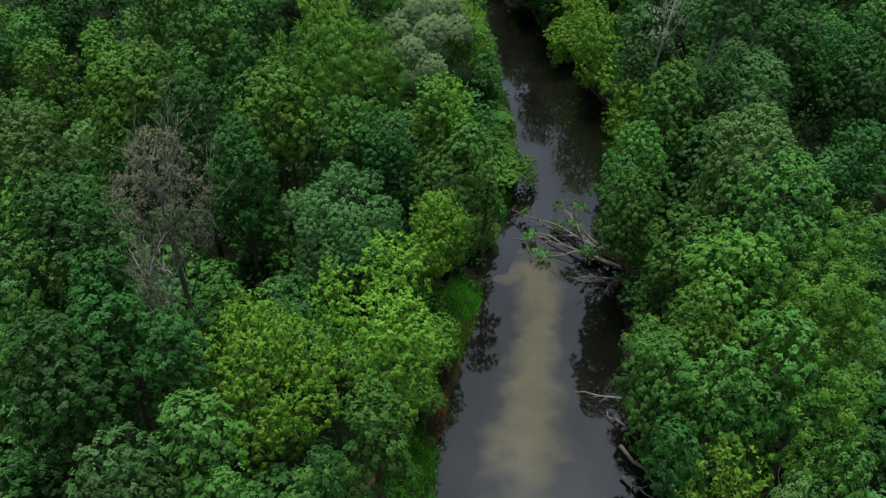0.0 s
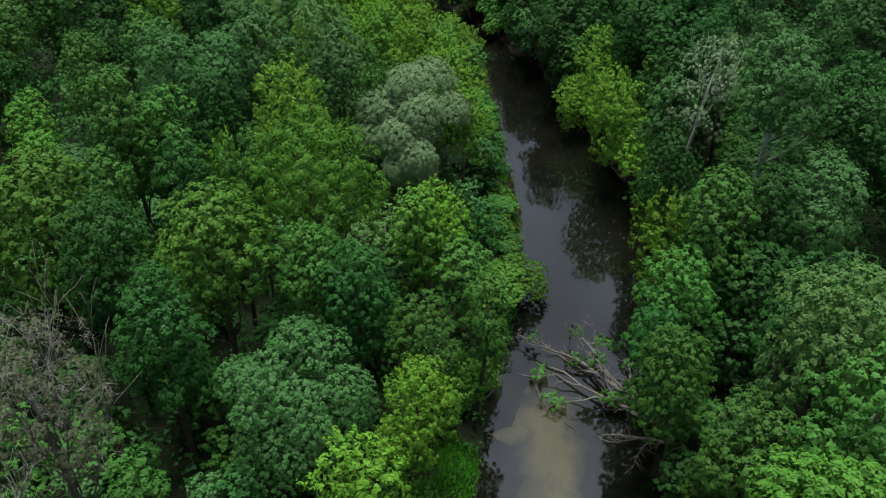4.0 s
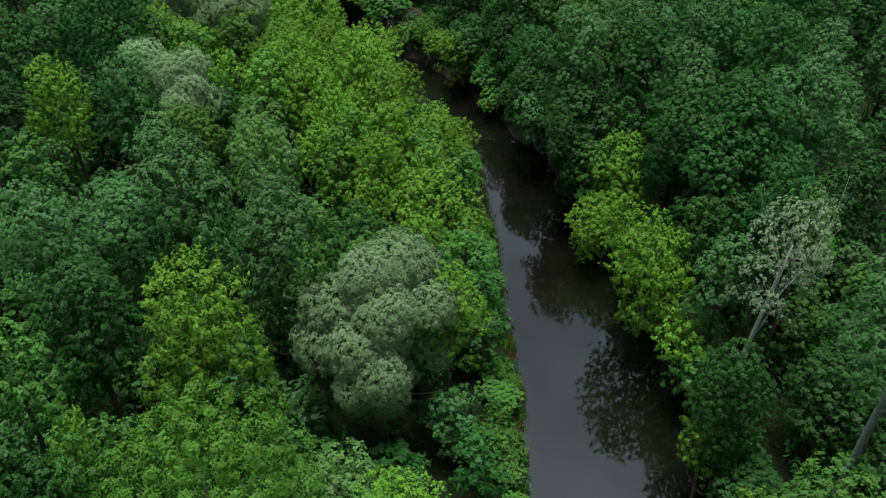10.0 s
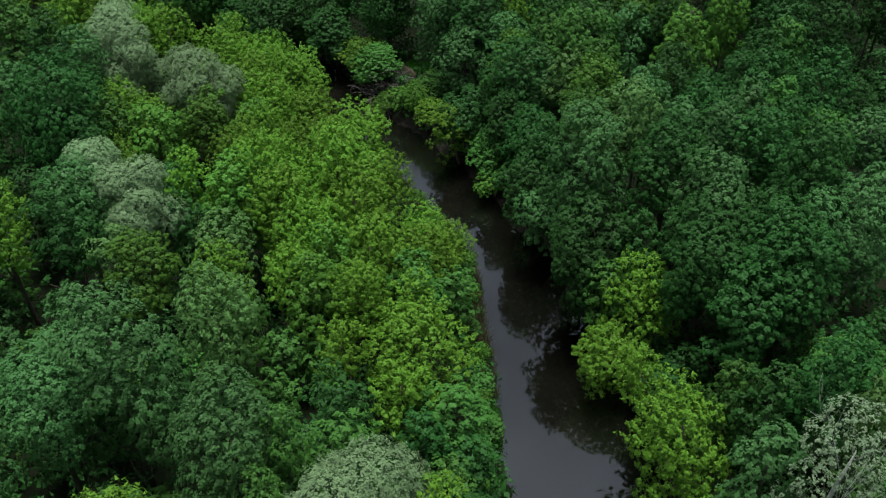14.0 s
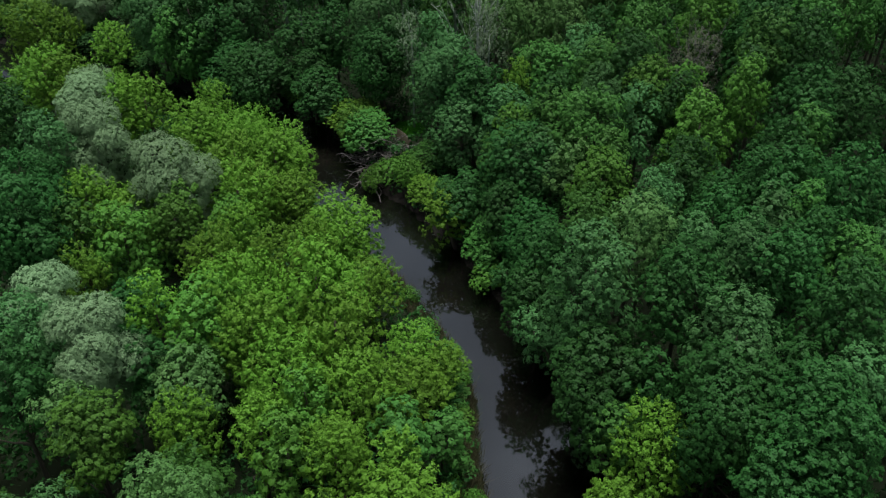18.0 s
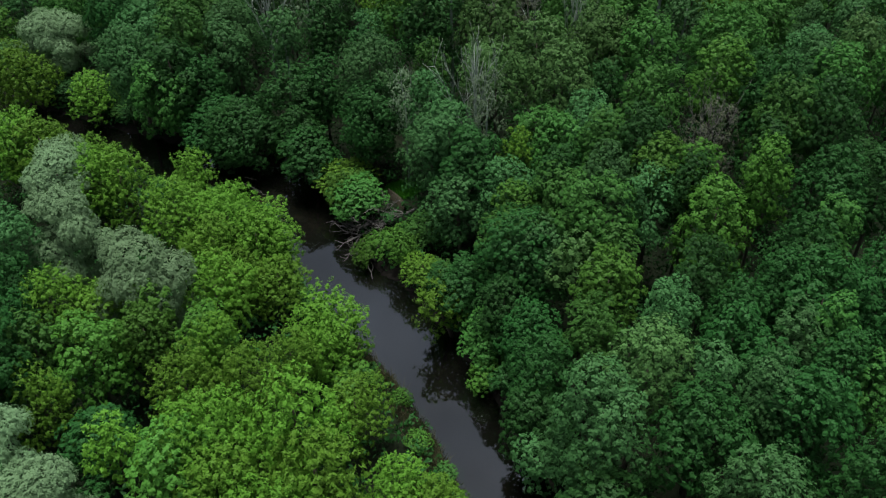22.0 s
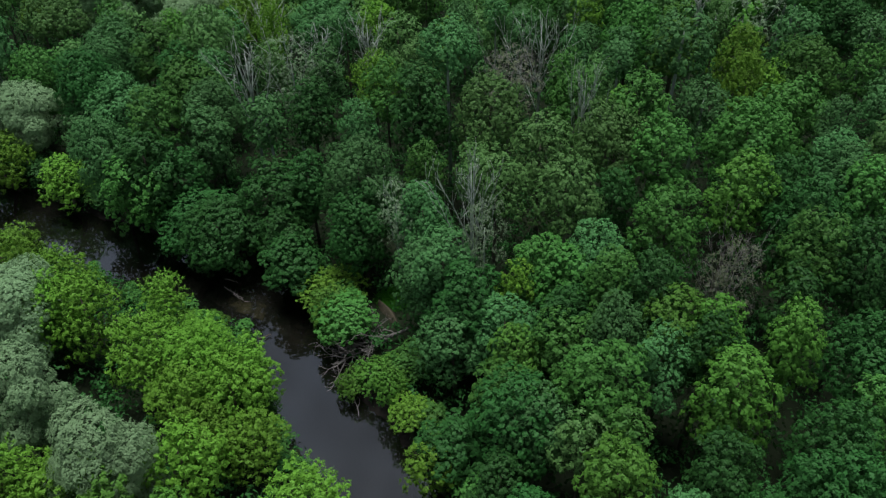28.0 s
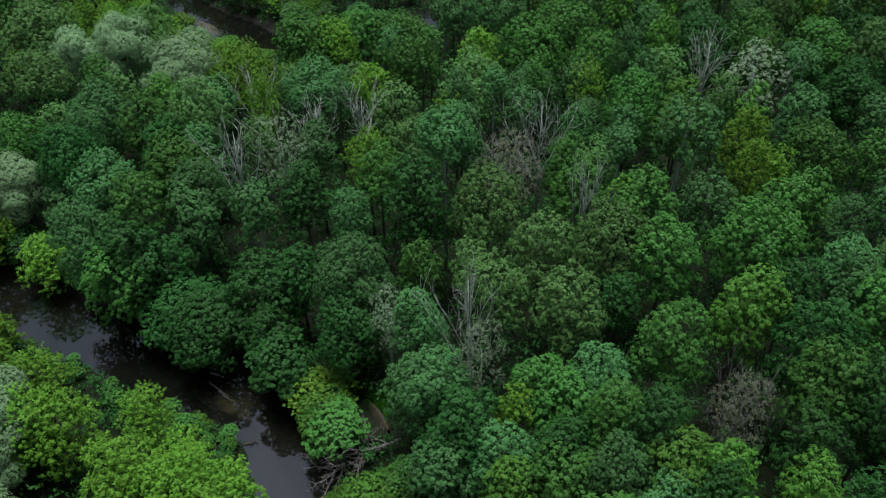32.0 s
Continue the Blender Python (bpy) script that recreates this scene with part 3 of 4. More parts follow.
plant("dark_maple", -21.4, 107.3, 17.0, 2.3)
plant("box_elder", -7.1, 107.7, 11.7, 2.1)
plant("linden", 28.4, 107.7, 17.1, 2.2)
plant("box_elder", -11.8, 108.7, 11.0, 2.5)
plant("box_elder", 18.6, 108.8, 10.6, 3.0)
plant("box_elder", -26.5, 108.9, 16.5, 2.9)
plant("maple", 2.0, 108.9, 10.7, 2.2)
plant("dark_maple", 26.3, 109.0, 16.3, 2.0)
plant("dark_maple", 22.5, 109.2, 15.2, 4.3)
plant("linden", 31.6, 109.2, 17.8, 3.2)
plant("bright_maple", -3.7, 110.1, 12.5, 2.2)
plant("maple", 17.2, 110.6, 9.0, 1.9, lean=(-1.3, -0.3))
plant("box_elder", -1.5, 111.4, 11.8, 3.5)
plant("olive_ash", -12.4, 111.6, 11.8, 3.1)
plant("dark_maple", -14.9, 111.7, 13.7, 2.2)
plant("silver_willow", -17.9, 111.8, 16.3, 3.1)
plant("linden", -22.6, 112.2, 16.0, 3.0)
plant("dark_maple", 29.4, 112.3, 19.7, 2.9)
plant("dark_maple", 16.5, 112.9, 11.1, 2.6, lean=(-2.7, -0.5))
plant("dark_maple", 18.7, 112.5, 12.1, 2.2)
plant("linden", 23.3, 112.8, 17.0, 3.5)
plant("box_elder", -5.6, 112.9, 13.1, 4.6)
plant("box_elder", 2.3, 113.4, 9.6, 3.2)
plant("dark_maple", 16.1, 114.5, 11.9, 3.8, lean=(-0.8, -0.2))
plant("box_elder", -9.1, 115.3, 13.8, 3.1)
plant("bright_maple", -12.4, 115.5, 14.2, 3.1)
plant("silver_willow", -23.1, 116.1, 15.6, 2.6)
plant("box_elder", -3.8, 116.9, 13.4, 3.7)
plant("box_elder", -16.0, 117.3, 14.1, 2.0)
plant("box_elder", 4.1, 117.8, 7.0, 2.6)
plant("box_elder", -10.6, 117.9, 14.8, 4.4)
plant("dark_maple", 21.0, 118.0, 16.7, 3.2)
plant("linden", 15.2, 118.6, 18.0, 3.6)
plant("box_elder", 1.6, 118.9, 8.4, 2.4)
plant("dark_maple", 27.8, 119.3, 17.2, 3.1)
plant("box_elder", -4.8, 120.1, 14.5, 3.8)
plant("linden", 25.3, 120.1, 17.4, 2.4)
plant("linden", 13.9, 121.4, 8.7, 2.0, lean=(-3.7, -0.8))
plant("linden", 22.5, 121.7, 16.9, 2.1)
plant("dark_maple", 26.0, 121.8, 17.3, 2.1)
plant("olive_ash", 17.9, 122.1, 18.5, 3.4)
plant("maple", 34.1, 122.3, 15.8, 2.5)
plant("dark_maple", -27.4, 123.5, 14.7, 2.6)
plant("box_elder", -24.6, 123.7, 11.5, 2.7)
plant("dark_maple", 12.5, 124.7, 9.7, 2.7, lean=(-1.7, -0.8))
plant("box_elder", -13.9, 124.0, 12.7, 2.7)
plant("dark_maple", 31.7, 124.1, 15.8, 2.5)
plant("box_elder", -1.6, 124.4, 9.5, 2.8)
plant("box_elder", -9.0, 125.2, 12.5, 2.7)
plant("dark_maple", -29.7, 125.9, 17.9, 4.6)
plant("linden", 29.5, 126.3, 15.9, 2.3)
plant("dark_maple", 12.1, 126.5, 12.5, 2.7)
plant("dark_maple", 25.6, 126.6, 16.2, 2.3)
plant("maple", -26.1, 126.9, 13.6, 2.3)
plant("maple", 32.7, 127.8, 16.0, 1.9)
plant("bright_maple", -22.6, 128.1, 12.5, 3.3)
plant("box_elder", -7.0, 128.2, 11.0, 2.4)
plant("maple", 15.9, 128.5, 14.4, 2.4)
plant("box_elder", -13.4, 128.6, 12.2, 2.4)
plant("linden", 20.9, 128.7, 16.4, 2.4)
plant("dark_maple", 25.9, 128.8, 15.8, 2.4)
plant("bright_maple", -18.2, 129.4, 12.6, 2.4)
plant("bright_maple", -2.9, 130.0, 5.8, 2.0)
plant("bright_maple", -13.7, 130.4, 11.9, 2.6)
plant("dark_maple", 33.7, 130.6, 16.8, 3.7)
plant("dark_maple", 30.0, 131.7, 16.2, 2.4)
plant("dark_maple", 37.5, 131.7, 16.9, 3.3)
plant("box_elder", -4.9, 131.8, 9.5, 2.7)
plant("dark_maple", 11.6, 131.9, 10.5, 2.6)
plant("bright_maple", -18.5, 132.1, 12.9, 2.2)
plant("bank_bush", 8.7, 132.8, 3.3, 2.2, lean=(-0.2, -0.1))
plant("bright_maple", 17.8, 133.1, 15.6, 2.9)
plant("dark_maple", 25.0, 133.1, 16.5, 2.6)
plant("box_elder", -28.2, 133.8, 12.0, 3.1)
plant("dark_maple", -31.0, 133.8, 13.8, 2.5)
plant("box_elder", -5.0, 134.2, 9.9, 3.8)
plant("box_elder", -24.4, 134.5, 10.4, 3.6)
plant("maple", 7.9, 134.9, 5.6, 2.4)
plant("silver_willow", -19.8, 135.0, 15.2, 3.9)
plant("dark_maple", 33.0, 135.4, 17.2, 3.0)
plant("dark_maple", 9.8, 135.5, 10.3, 2.6)
plant("box_elder", -15.3, 135.6, 12.2, 3.6)
plant("maple", 18.6, 136.0, 15.7, 2.2)
plant("olive_ash", 15.4, 136.1, 14.5, 2.2)
plant("linden", -32.4, 137.2, 16.1, 2.9)
plant("maple", 35.9, 137.4, 17.3, 2.2)
plant("box_elder", 4.9, 139.4, 8.0, 2.3, lean=(-2.0, -1.4))
plant("dark_maple", 10.2, 138.8, 14.4, 3.6)
plant("linden", 12.6, 138.9, 14.1, 2.8)
plant("silver_willow", -29.3, 139.8, 15.3, 3.7)
plant("maple", 17.0, 140.0, 17.7, 3.3)
plant("box_elder", -10.6, 140.1, 8.4, 3.2)
plant("dark_maple", 5.7, 140.2, 8.6, 3.2)
plant("bright_maple", 27.4, 140.3, 17.8, 3.6)
plant("box_elder", -14.3, 140.4, 9.0, 3.0)
plant("dark_maple", 36.8, 142.2, 19.2, 3.1)
plant("linden", 22.0, 142.9, 16.9, 2.7)
plant("box_elder", -17.4, 143.0, 11.6, 3.1)
plant("bright_maple", 31.7, 143.2, 19.8, 2.5)
plant("maple", 10.0, 143.5, 11.7, 3.4)
plant("dark_maple", 25.3, 143.9, 17.6, 2.4)
plant("dark_maple", 41.7, 144.0, 18.5, 3.2)
plant("box_elder", -13.3, 144.2, 10.4, 3.5)
plant("box_elder", 1.9, 145.4, 4.6, 2.5)
plant("bright_maple", 22.9, 145.6, 18.4, 2.9)
plant("bright_maple", 26.4, 145.6, 18.3, 2.6)
plant("linden", 18.7, 146.0, 17.5, 2.6)
plant("maple", 15.0, 146.9, 15.0, 3.5)
plant("box_elder", -13.2, 147.0, 9.7, 3.3)
plant("box_elder", -16.9, 147.1, 11.7, 4.9)
plant("bright_maple", 11.2, 147.1, 12.4, 2.9)
plant("dark_maple", 33.1, 147.6, 19.3, 2.2)
plant("box_elder", -22.0, 148.1, 11.8, 3.6)
plant("dark_maple", 21.8, 148.7, 19.6, 3.0)
plant("dark_maple", 14.5, 149.4, 15.1, 2.8)
plant("linden", 5.6, 149.7, 12.0, 3.6)
plant("linden", 9.7, 150.0, 13.5, 3.2)
plant("maple", 18.8, 150.7, 18.3, 2.8)
plant("silver_willow", -34.8, 151.0, 13.5, 3.8)
plant("box_elder", -18.4, 151.5, 8.7, 3.0)
plant("dark_maple", 40.0, 151.6, 21.0, 3.0)
plant("withered_elm", 28.7, 151.9, 18.9, 2.6)
plant("dark_maple", 6.7, 152.0, 15.2, 3.6)
plant("box_elder", -31.6, 152.3, 12.4, 3.1)
plant("box_elder", -28.4, 152.5, 13.2, 3.7)
plant("box_elder", 11.2, 152.9, 15.2, 1.9)
plant("maple", 36.4, 153.4, 20.1, 3.3)
plant("maple", 15.4, 153.5, 16.5, 3.2)
plant("silver_willow", -35.9, 154.3, 13.5, 3.6)
plant("box_elder", -22.5, 154.4, 11.3, 2.7)
plant("linden", 4.6, 154.6, 16.7, 3.5)
plant("maple", 13.3, 154.8, 16.4, 3.0)
plant("linden", 17.9, 155.1, 17.9, 3.2)
plant("thinning_poplar", 7.9, 155.5, 20.1, 2.2)
plant("linden", 2.7, 156.2, 14.7, 3.4)
plant("maple", -5.7, 156.8, 6.3, 3.5, lean=(-0.3, -0.2))
plant("maple", 25.0, 158.7, 19.3, 3.3)
plant("dark_maple", 37.5, 158.9, 20.1, 3.8)
plant("box_elder", -43.8, 159.5, 13.1, 4.0)
plant("box_elder", -40.1, 159.9, 12.4, 3.7)
plant("box_elder", -35.7, 159.9, 9.8, 3.3)
plant("dead_tree", 7.0, 160.5, 19.9, 2.6)
plant("box_elder", -8.0, 162.2, 5.1, 3.9)
plant("olive_ash", 15.8, 162.6, 20.1, 3.5)
plant("bright_maple", 31.6, 162.6, 20.1, 3.4)
plant("linden", 1.8, 163.2, 16.4, 3.0)
plant("thinning_poplar", -0.7, 163.5, 16.1, 2.3)
plant("maple", 45.2, 164.0, 19.3, 3.5)
plant("dark_maple", -11.7, 164.8, 8.4, 3.6, lean=(-0.5, -0.6))
plant("olive_ash", 9.2, 165.3, 18.8, 3.6)
plant("dark_maple", -4.6, 165.8, 13.9, 4.4)
plant("dark_maple", -13.5, 166.6, 9.6, 3.0)
plant("linden", 43.8, 167.1, 18.7, 2.8)
plant("box_elder", -44.0, 167.6, 7.0, 2.1, lean=(-0.1, -0.3))
plant("dark_maple", -20.0, 170.0, 10.1, 5.2, lean=(-1.4, -2.4))
plant("box_elder", -42.8, 168.2, 6.7, 1.5, lean=(-0.1, -0.2))
plant("linden", -5.3, 169.0, 17.6, 4.7)
plant("maple", 1.7, 169.9, 17.0, 2.4)
plant("linden", 43.6, 170.2, 18.4, 3.1)
plant("dark_maple", -14.9, 171.1, 13.1, 4.0)
plant("maple", 26.1, 171.1, 19.7, 3.5)
plant("maple", -30.5, 174.9, 13.6, 3.7, lean=(-1.6, -3.7))
plant("olive_ash", 14.2, 171.7, 19.5, 3.8)
plant("dark_maple", -24.4, 172.7, 8.3, 5.2, lean=(-0.3, -0.7))
plant("dark_maple", -11.1, 172.3, 13.8, 3.1)
plant("olive_ash", 20.9, 173.1, 19.9, 4.5)
plant("dark_maple", -30.3, 174.8, 15.7, 4.1, lean=(-0.5, -1.0))
plant("maple", 35.9, 174.6, 19.8, 4.7)
plant("dark_maple", -27.2, 174.9, 13.5, 3.2)
plant("linden", -35.8, 177.1, 16.0, 4.2, lean=(-0.4, -1.0))
plant("dead_tree", 18.8, 176.7, 20.9, 2.2)
plant("maple", 24.9, 177.1, 21.5, 3.9)
plant("olive_ash", 8.7, 178.5, 20.1, 4.7)
plant("maple", -29.8, 178.6, 18.1, 3.2)
plant("dark_maple", 1.0, 178.8, 20.9, 4.0)
plant("box_elder", -44.2, 180.6, 8.0, 3.5, lean=(-0.6, -1.4))
plant("tall_aspen", -16.8, 179.5, 16.9, 3.2)
plant("maple", 39.8, 179.5, 18.5, 4.1)
plant("linden", -25.2, 180.3, 15.8, 3.6)
plant("box_elder", -54.0, 184.6, 11.7, 5.6, lean=(-1.8, -4.1))
plant("maple", 17.9, 180.6, 19.7, 3.4)
plant("maple", 43.8, 183.0, 18.3, 3.9)
plant("dark_maple", -12.2, 183.3, 17.1, 3.4)
plant("tall_aspen", 3.9, 184.6, 24.0, 4.2)
plant("dead_tree", -20.4, 185.4, 19.3, 3.3)
plant("linden", -25.6, 185.6, 15.8, 4.2)
plant("withered_elm", 10.8, 185.7, 20.3, 4.0)
plant("thinning_poplar", -15.1, 186.8, 21.4, 3.1)
plant("maple", 17.9, 187.0, 19.5, 2.7)
plant("linden", -42.6, 187.1, 10.6, 3.7)
plant("linden", -38.0, 187.8, 15.1, 4.6)
plant("tall_aspen", 30.4, 187.8, 23.9, 4.0)
plant("dark_maple", -43.2, 190.0, 17.9, 4.6)
plant("maple", -29.5, 190.3, 16.3, 4.6)
plant("silver_willow", -52.9, 190.4, 13.5, 5.4)
plant("dead_tree", 15.0, 191.5, 20.8, 3.0)
plant("linden", -27.5, 193.4, 16.8, 3.7)
plant("dark_maple", -32.5, 193.7, 16.8, 3.0)
plant("maple", 48.1, 194.0, 18.2, 5.0)
plant("olive_ash", -28.4, 198.4, 20.1, 4.5)
plant("maple", -54.1, 198.5, 14.2, 4.2)
plant("dead_tree", -8.0, 200.6, 16.4, 3.5)
plant("dead_tree", -14.5, 202.1, 14.3, 3.2)
plant("linden", -44.5, 203.2, 16.6, 4.8)
plant("linden", 50.1, 203.2, 17.9, 3.9)
plant("dead_tree", -23.0, 204.3, 17.8, 3.1)
plant("olive_ash", -4.0, 206.2, 16.3, 4.1)
plant("maple", 28.1, 206.7, 18.0, 4.8)
plant("dark_maple", 58.5, 210.5, 18.2, 4.9)
plant("thinning_poplar", 45.2, 211.9, 19.8, 4.9)
plant("olive_ash", -57.1, 212.2, 17.1, 5.1)
plant("linden", -16.1, 212.6, 16.1, 5.1)
plant("dead_tree", 39.1, 212.7, 19.4, 3.7)
plant("olive_ash", 6.7, 214.7, 17.0, 6.0)
plant("linden", 14.2, 215.4, 14.5, 5.2)
plant("box_elder", -27.3, 215.5, 17.1, 5.2)
plant("olive_ash", 34.4, 216.8, 17.3, 3.4)
plant("silver_willow", -37.1, 217.2, 18.1, 7.0)
plant("silver_willow", -53.6, 218.4, 17.8, 4.0)
plant("maple", 25.3, 222.0, 17.3, 4.5)
plant("silver_willow", -48.7, 223.5, 18.2, 5.2)
plant("box_elder", 7.4, 223.7, 16.6, 3.7)
plant("dark_maple", 41.8, 225.3, 18.4, 5.4)
plant("maple", 58.9, 225.8, 18.4, 5.4)
plant("maple", 15.3, 226.5, 17.6, 5.5)
plant("olive_ash", -63.7, 227.0, 18.4, 6.6)
plant("dark_maple", 66.2, 227.6, 18.1, 4.6)
plant("maple", 49.2, 227.7, 18.4, 5.5)
plant("olive_ash", -46.8, 228.3, 17.7, 5.7)
plant("box_elder", -16.1, 229.0, 15.6, 4.8)
plant("maple", -20.7, 229.2, 16.9, 5.7)
plant("maple", -6.4, 232.3, 15.9, 5.8)
plant("maple", 21.0, 232.9, 17.9, 5.7)
plant("maple", -12.0, 233.4, 16.1, 3.9)

# low bushes over the water's edge by the grass, and by the heap of branches
for kind, x, y, top, radius, lean in (
    ("bank_bush", 1.4, 49.0, 4.2, 1.7, (0.5, 0)), ("bank_bush", 2.1, 52.0, 4.4, 1.9, (0.6, 0)), ("bank_bush", 2.4, 54.8, 4.0, 1.7, (0.4, 0)),
    ("bank_bush", 1.5, 57.6, 4.4, 1.6, (0, 0)), ("bank_bush", 1.6, 60.6, 4.6, 1.8, (0.2, 0)), ("bank_bush", 2.6, 63.4, 4.8, 1.8, (0.4, 0)),
    ("bank_bush", 4.4, 66.6, 4.6, 2.0, (0.8, 0)), ("bank_bush", -7.0, 158.8, 6.4, 3.2, (0, -0.8)), ("maple", 2.4, 151.8, 5.4, 2.4, (-0.6, 0)),
    ("bank_bush", 0.4, 151.2, 4.4, 2.3, (-0.8, 0)), ("bank_bush", -1.6, 150.8, 3.9, 2.2, (-1.2, 0)), ("bank_bush", -3.4, 150.4, 3.2, 2.0, (-2.2, -0.2)),
):
    plant(kind, x, y, top, radius, lean)
plant("dead_tree", -12.4, 50.2, 14.2, 2.4, lean=(-1.6, -1.2))

# the rest of the wood: filling trees between and beyond, never in the water
fill = random.Random(11)
WEST_NEAR = ["maple", "linden", "bright_maple", "dark_maple", "maple", "olive_ash", "dark_maple"]
WEST = ["box_elder", "box_elder", "bright_maple", "box_elder", "box_elder"]
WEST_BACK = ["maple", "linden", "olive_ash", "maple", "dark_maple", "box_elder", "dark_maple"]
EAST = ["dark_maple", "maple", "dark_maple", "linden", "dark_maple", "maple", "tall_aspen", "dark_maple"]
# paler, bluer kinds, chosen partly to put distance haze into leaf colour
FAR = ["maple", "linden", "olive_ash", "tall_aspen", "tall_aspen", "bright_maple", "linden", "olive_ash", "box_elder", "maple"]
MIDDLE = STREAM[STREAM[:, 1] < 172]
spots = []
for _ in range(15000):
    y = fill.uniform(24, 290)
    reach = 31 + 0.27 * max(0, y - 40)
    x = fill.uniform(-reach, reach + 4)
    r = fill.uniform(2.5, 4.0) if y < 165 else fill.uniform(2.2, 3.6)
    spots.append((x, y, r))
near_water = from_water([s[0] for s in spots], [s[1] for s in spots])
taken = np.array(PLANTED)
grown = taken.copy()
for (x, y, r), d in zip(spots, near_water):
    if d < r + 0.5 or math.hypot(x - 39, y - 248) < 6 or math.hypot(x - 21.5, y - 66.5) < 5 or math.hypot(x + 1, y - 157.5) < 6.5 or (np.hypot(taken[:, 0] - x, taken[:, 1] - y) < (taken[:, 2] + r) * (0.92 if y < 100 else 1.0 if y < 165 else 0.88)).any():
        continue
    detail = 0 if y > 138 else 1
    west = x < np.interp(y, MIDDLE[:170, 1], MIDDLE[:170, 0])
    kinds = FAR if y > 172 else (WEST_NEAR if y < 100 else WEST if d < 13 else WEST_BACK) if west else EAST
    kind = kinds[fill.randrange(len(kinds))]
    if 222 < y < 262 and -66 < x < -8 and x + y < 225:
        kind = ("box_elder", "bright_maple", "box_elder")[round(x) % 3]
    top = 12.5 + min(6, max(0, y - 60) * 0.045) + fill.uniform(-2, 2)
    if y < 165 and (np.hypot(grown[:, 0] - x, grown[:, 1] - y) < grown[:, 2] + 5).any():
        top -= 2.8
    plant(kind, round(x, 1), round(y, 1), min(top, 3.5 + d * 0.42) if y > 205 and -66 < x < -8 and y < 280 - (x + 64) * 0.93 else min(top, 3 + d * 0.8) if west and 105 < y < 172 else min(top, 5 + d * 0.9), r, detail=detail)
    taken = np.vstack([taken, (x, y, r)])


# saplings that close the gaps between the nearer trunks
young = random.Random(23)
for _ in range(2600):
    x, y, r = young.uniform(-30, 34), young.uniform(31, 112), young.uniform(1.5, 2.1)
    if from_water(x, y) < r + 0.6 or math.hypot((x - 4) / 2.6, (y - 58.6) / 5.5) < 1 or math.hypot(x - 0.5, y - 44) < 4.5 or math.hypot(x - 21.5, y - 66.5) < 4.5:
        continue
    if (np.hypot(taken[:, 0] - x, taken[:, 1] - y) < taken[:, 2] * 0.55 + r * 0.75).any():
        continue
    plant(("maple", "dark_maple", "maple", "linden")[young.randrange(4)], round(x, 1), round(y, 1), young.uniform(5.5, 8.5), r, detail=0)
    taken = np.vstack([taken, (x, y, r)])

# low trees and bushes that hang over both banks
edge = random.Random(17)
tang = np.gradient(STREAM[:, :2], axis=0)
tang /= np.linalg.norm(tang, axis=1)[:, None]
for k in range(len(STREAM)):
    (x0, y0, w0), (tx, ty) = STREAM[k], tang[k]
    if not (30 < y0 < 200 or 238 < y0 < 290) or x0 < -75 or (y0 > 200 and x0 > -6):
        continue
    for side, kinds in ((1, ("dark_maple", "maple", "dark_maple", "bank_bush")), (-1, ("bank_bush", "maple"))):
        off = w0 + edge.uniform(0.9, 2.2)
        x, y = x0 + side * ty * off + edge.uniform(-0.6, 0.6), y0 - side * tx * off + edge.uniform(-0.6, 0.6)
        if y0 > 200:
            if side > 0:
                continue
            off = w0 + edge.uniform(2.0, 3.6)
            x, y = x0 - ty * off, y0 + tx * off
        r = edge.uniform(2.0, 2.9) if y0 > 200 else edge.uniform(1.5, 2.4) if side > 0 else edge.uniform(0.8, 1.3)
        if math.hypot((x - 4) / 2.6, (y - 58.6) / 5.5) < 1 or math.hypot(x - 1, y - 44.5) < 4 or math.hypot(x + 4.5, y - 155.5) < 5.5 or (side < 0 and 122 < y < 140 and edge.random() < 0.7):
            continue
        if (np.hypot(taken[:, 0] - x, taken[:, 1] - y) < r * 0.9).any() or edge.random() < 0.08:
            continue
        kind = kinds[edge.randrange(len(kinds))]
        if y0 > 200:
            kind = ("maple", "linden", "box_elder", "olive_ash")[k % 4]
        plant(kind, round(x, 1), round(y, 1), edge.uniform(6, 9) if y0 > 200 else edge.uniform(3.4, 5.8) if side > 0 else edge.uniform(1.7, 2.6), r, detail=1)
        taken = np.vstack([taken, (x, y, r)])

# ---- water's edge: sand, driftwood, grass ----
SAND = rough_material("river_sand", [(0.33, (0.120, 0.105, 0.054)), (0.45, (0.158, 0.138, 0.068)), (0.58, (0.190, 0.166, 0.082)), (0.8, (0.220, 0.192, 0.102))], 3.2, bump=0.2)
BANK_SOIL = rough_material("sandy_soil", [(0.3, (0.034, 0.033, 0.021)), (0.7, (0.080, 0.073, 0.048))], 1.5)
sn, sl = SAND.node_tree.nodes, SAND.node_tree.links
pos, xyz, dep, silt = sn.new("ShaderNodeTexCoord"), sn.new("ShaderNodeSeparateXYZ"), sn.new("ShaderNodeMapRange"), sn.new("ShaderNodeMixRGB")
dep.inputs["From Min"].default_value, dep.inputs["From Max"].default_value = -0.80, -0.36
silt.inputs["Color1"].default_value = (0.022, 0.021, 0.017, 1)
sl.new(pos.outputs["Object"], xyz.inputs[0])
drift, shift, level = sn.new("ShaderNodeTexNoise"), sn.new("ShaderNodeMapRange"), sn.new("ShaderNodeMath")
drift.inputs["Scale"].default_value, drift.inputs["Detail"].default_value = 0.42, 6
shift.inputs["To Min"].default_value, shift.inputs["To Max"].default_value = -0.55, 0.42
level.operation = "ADD"
sl.new(pos.outputs["Object"], drift.inputs["Vector"])
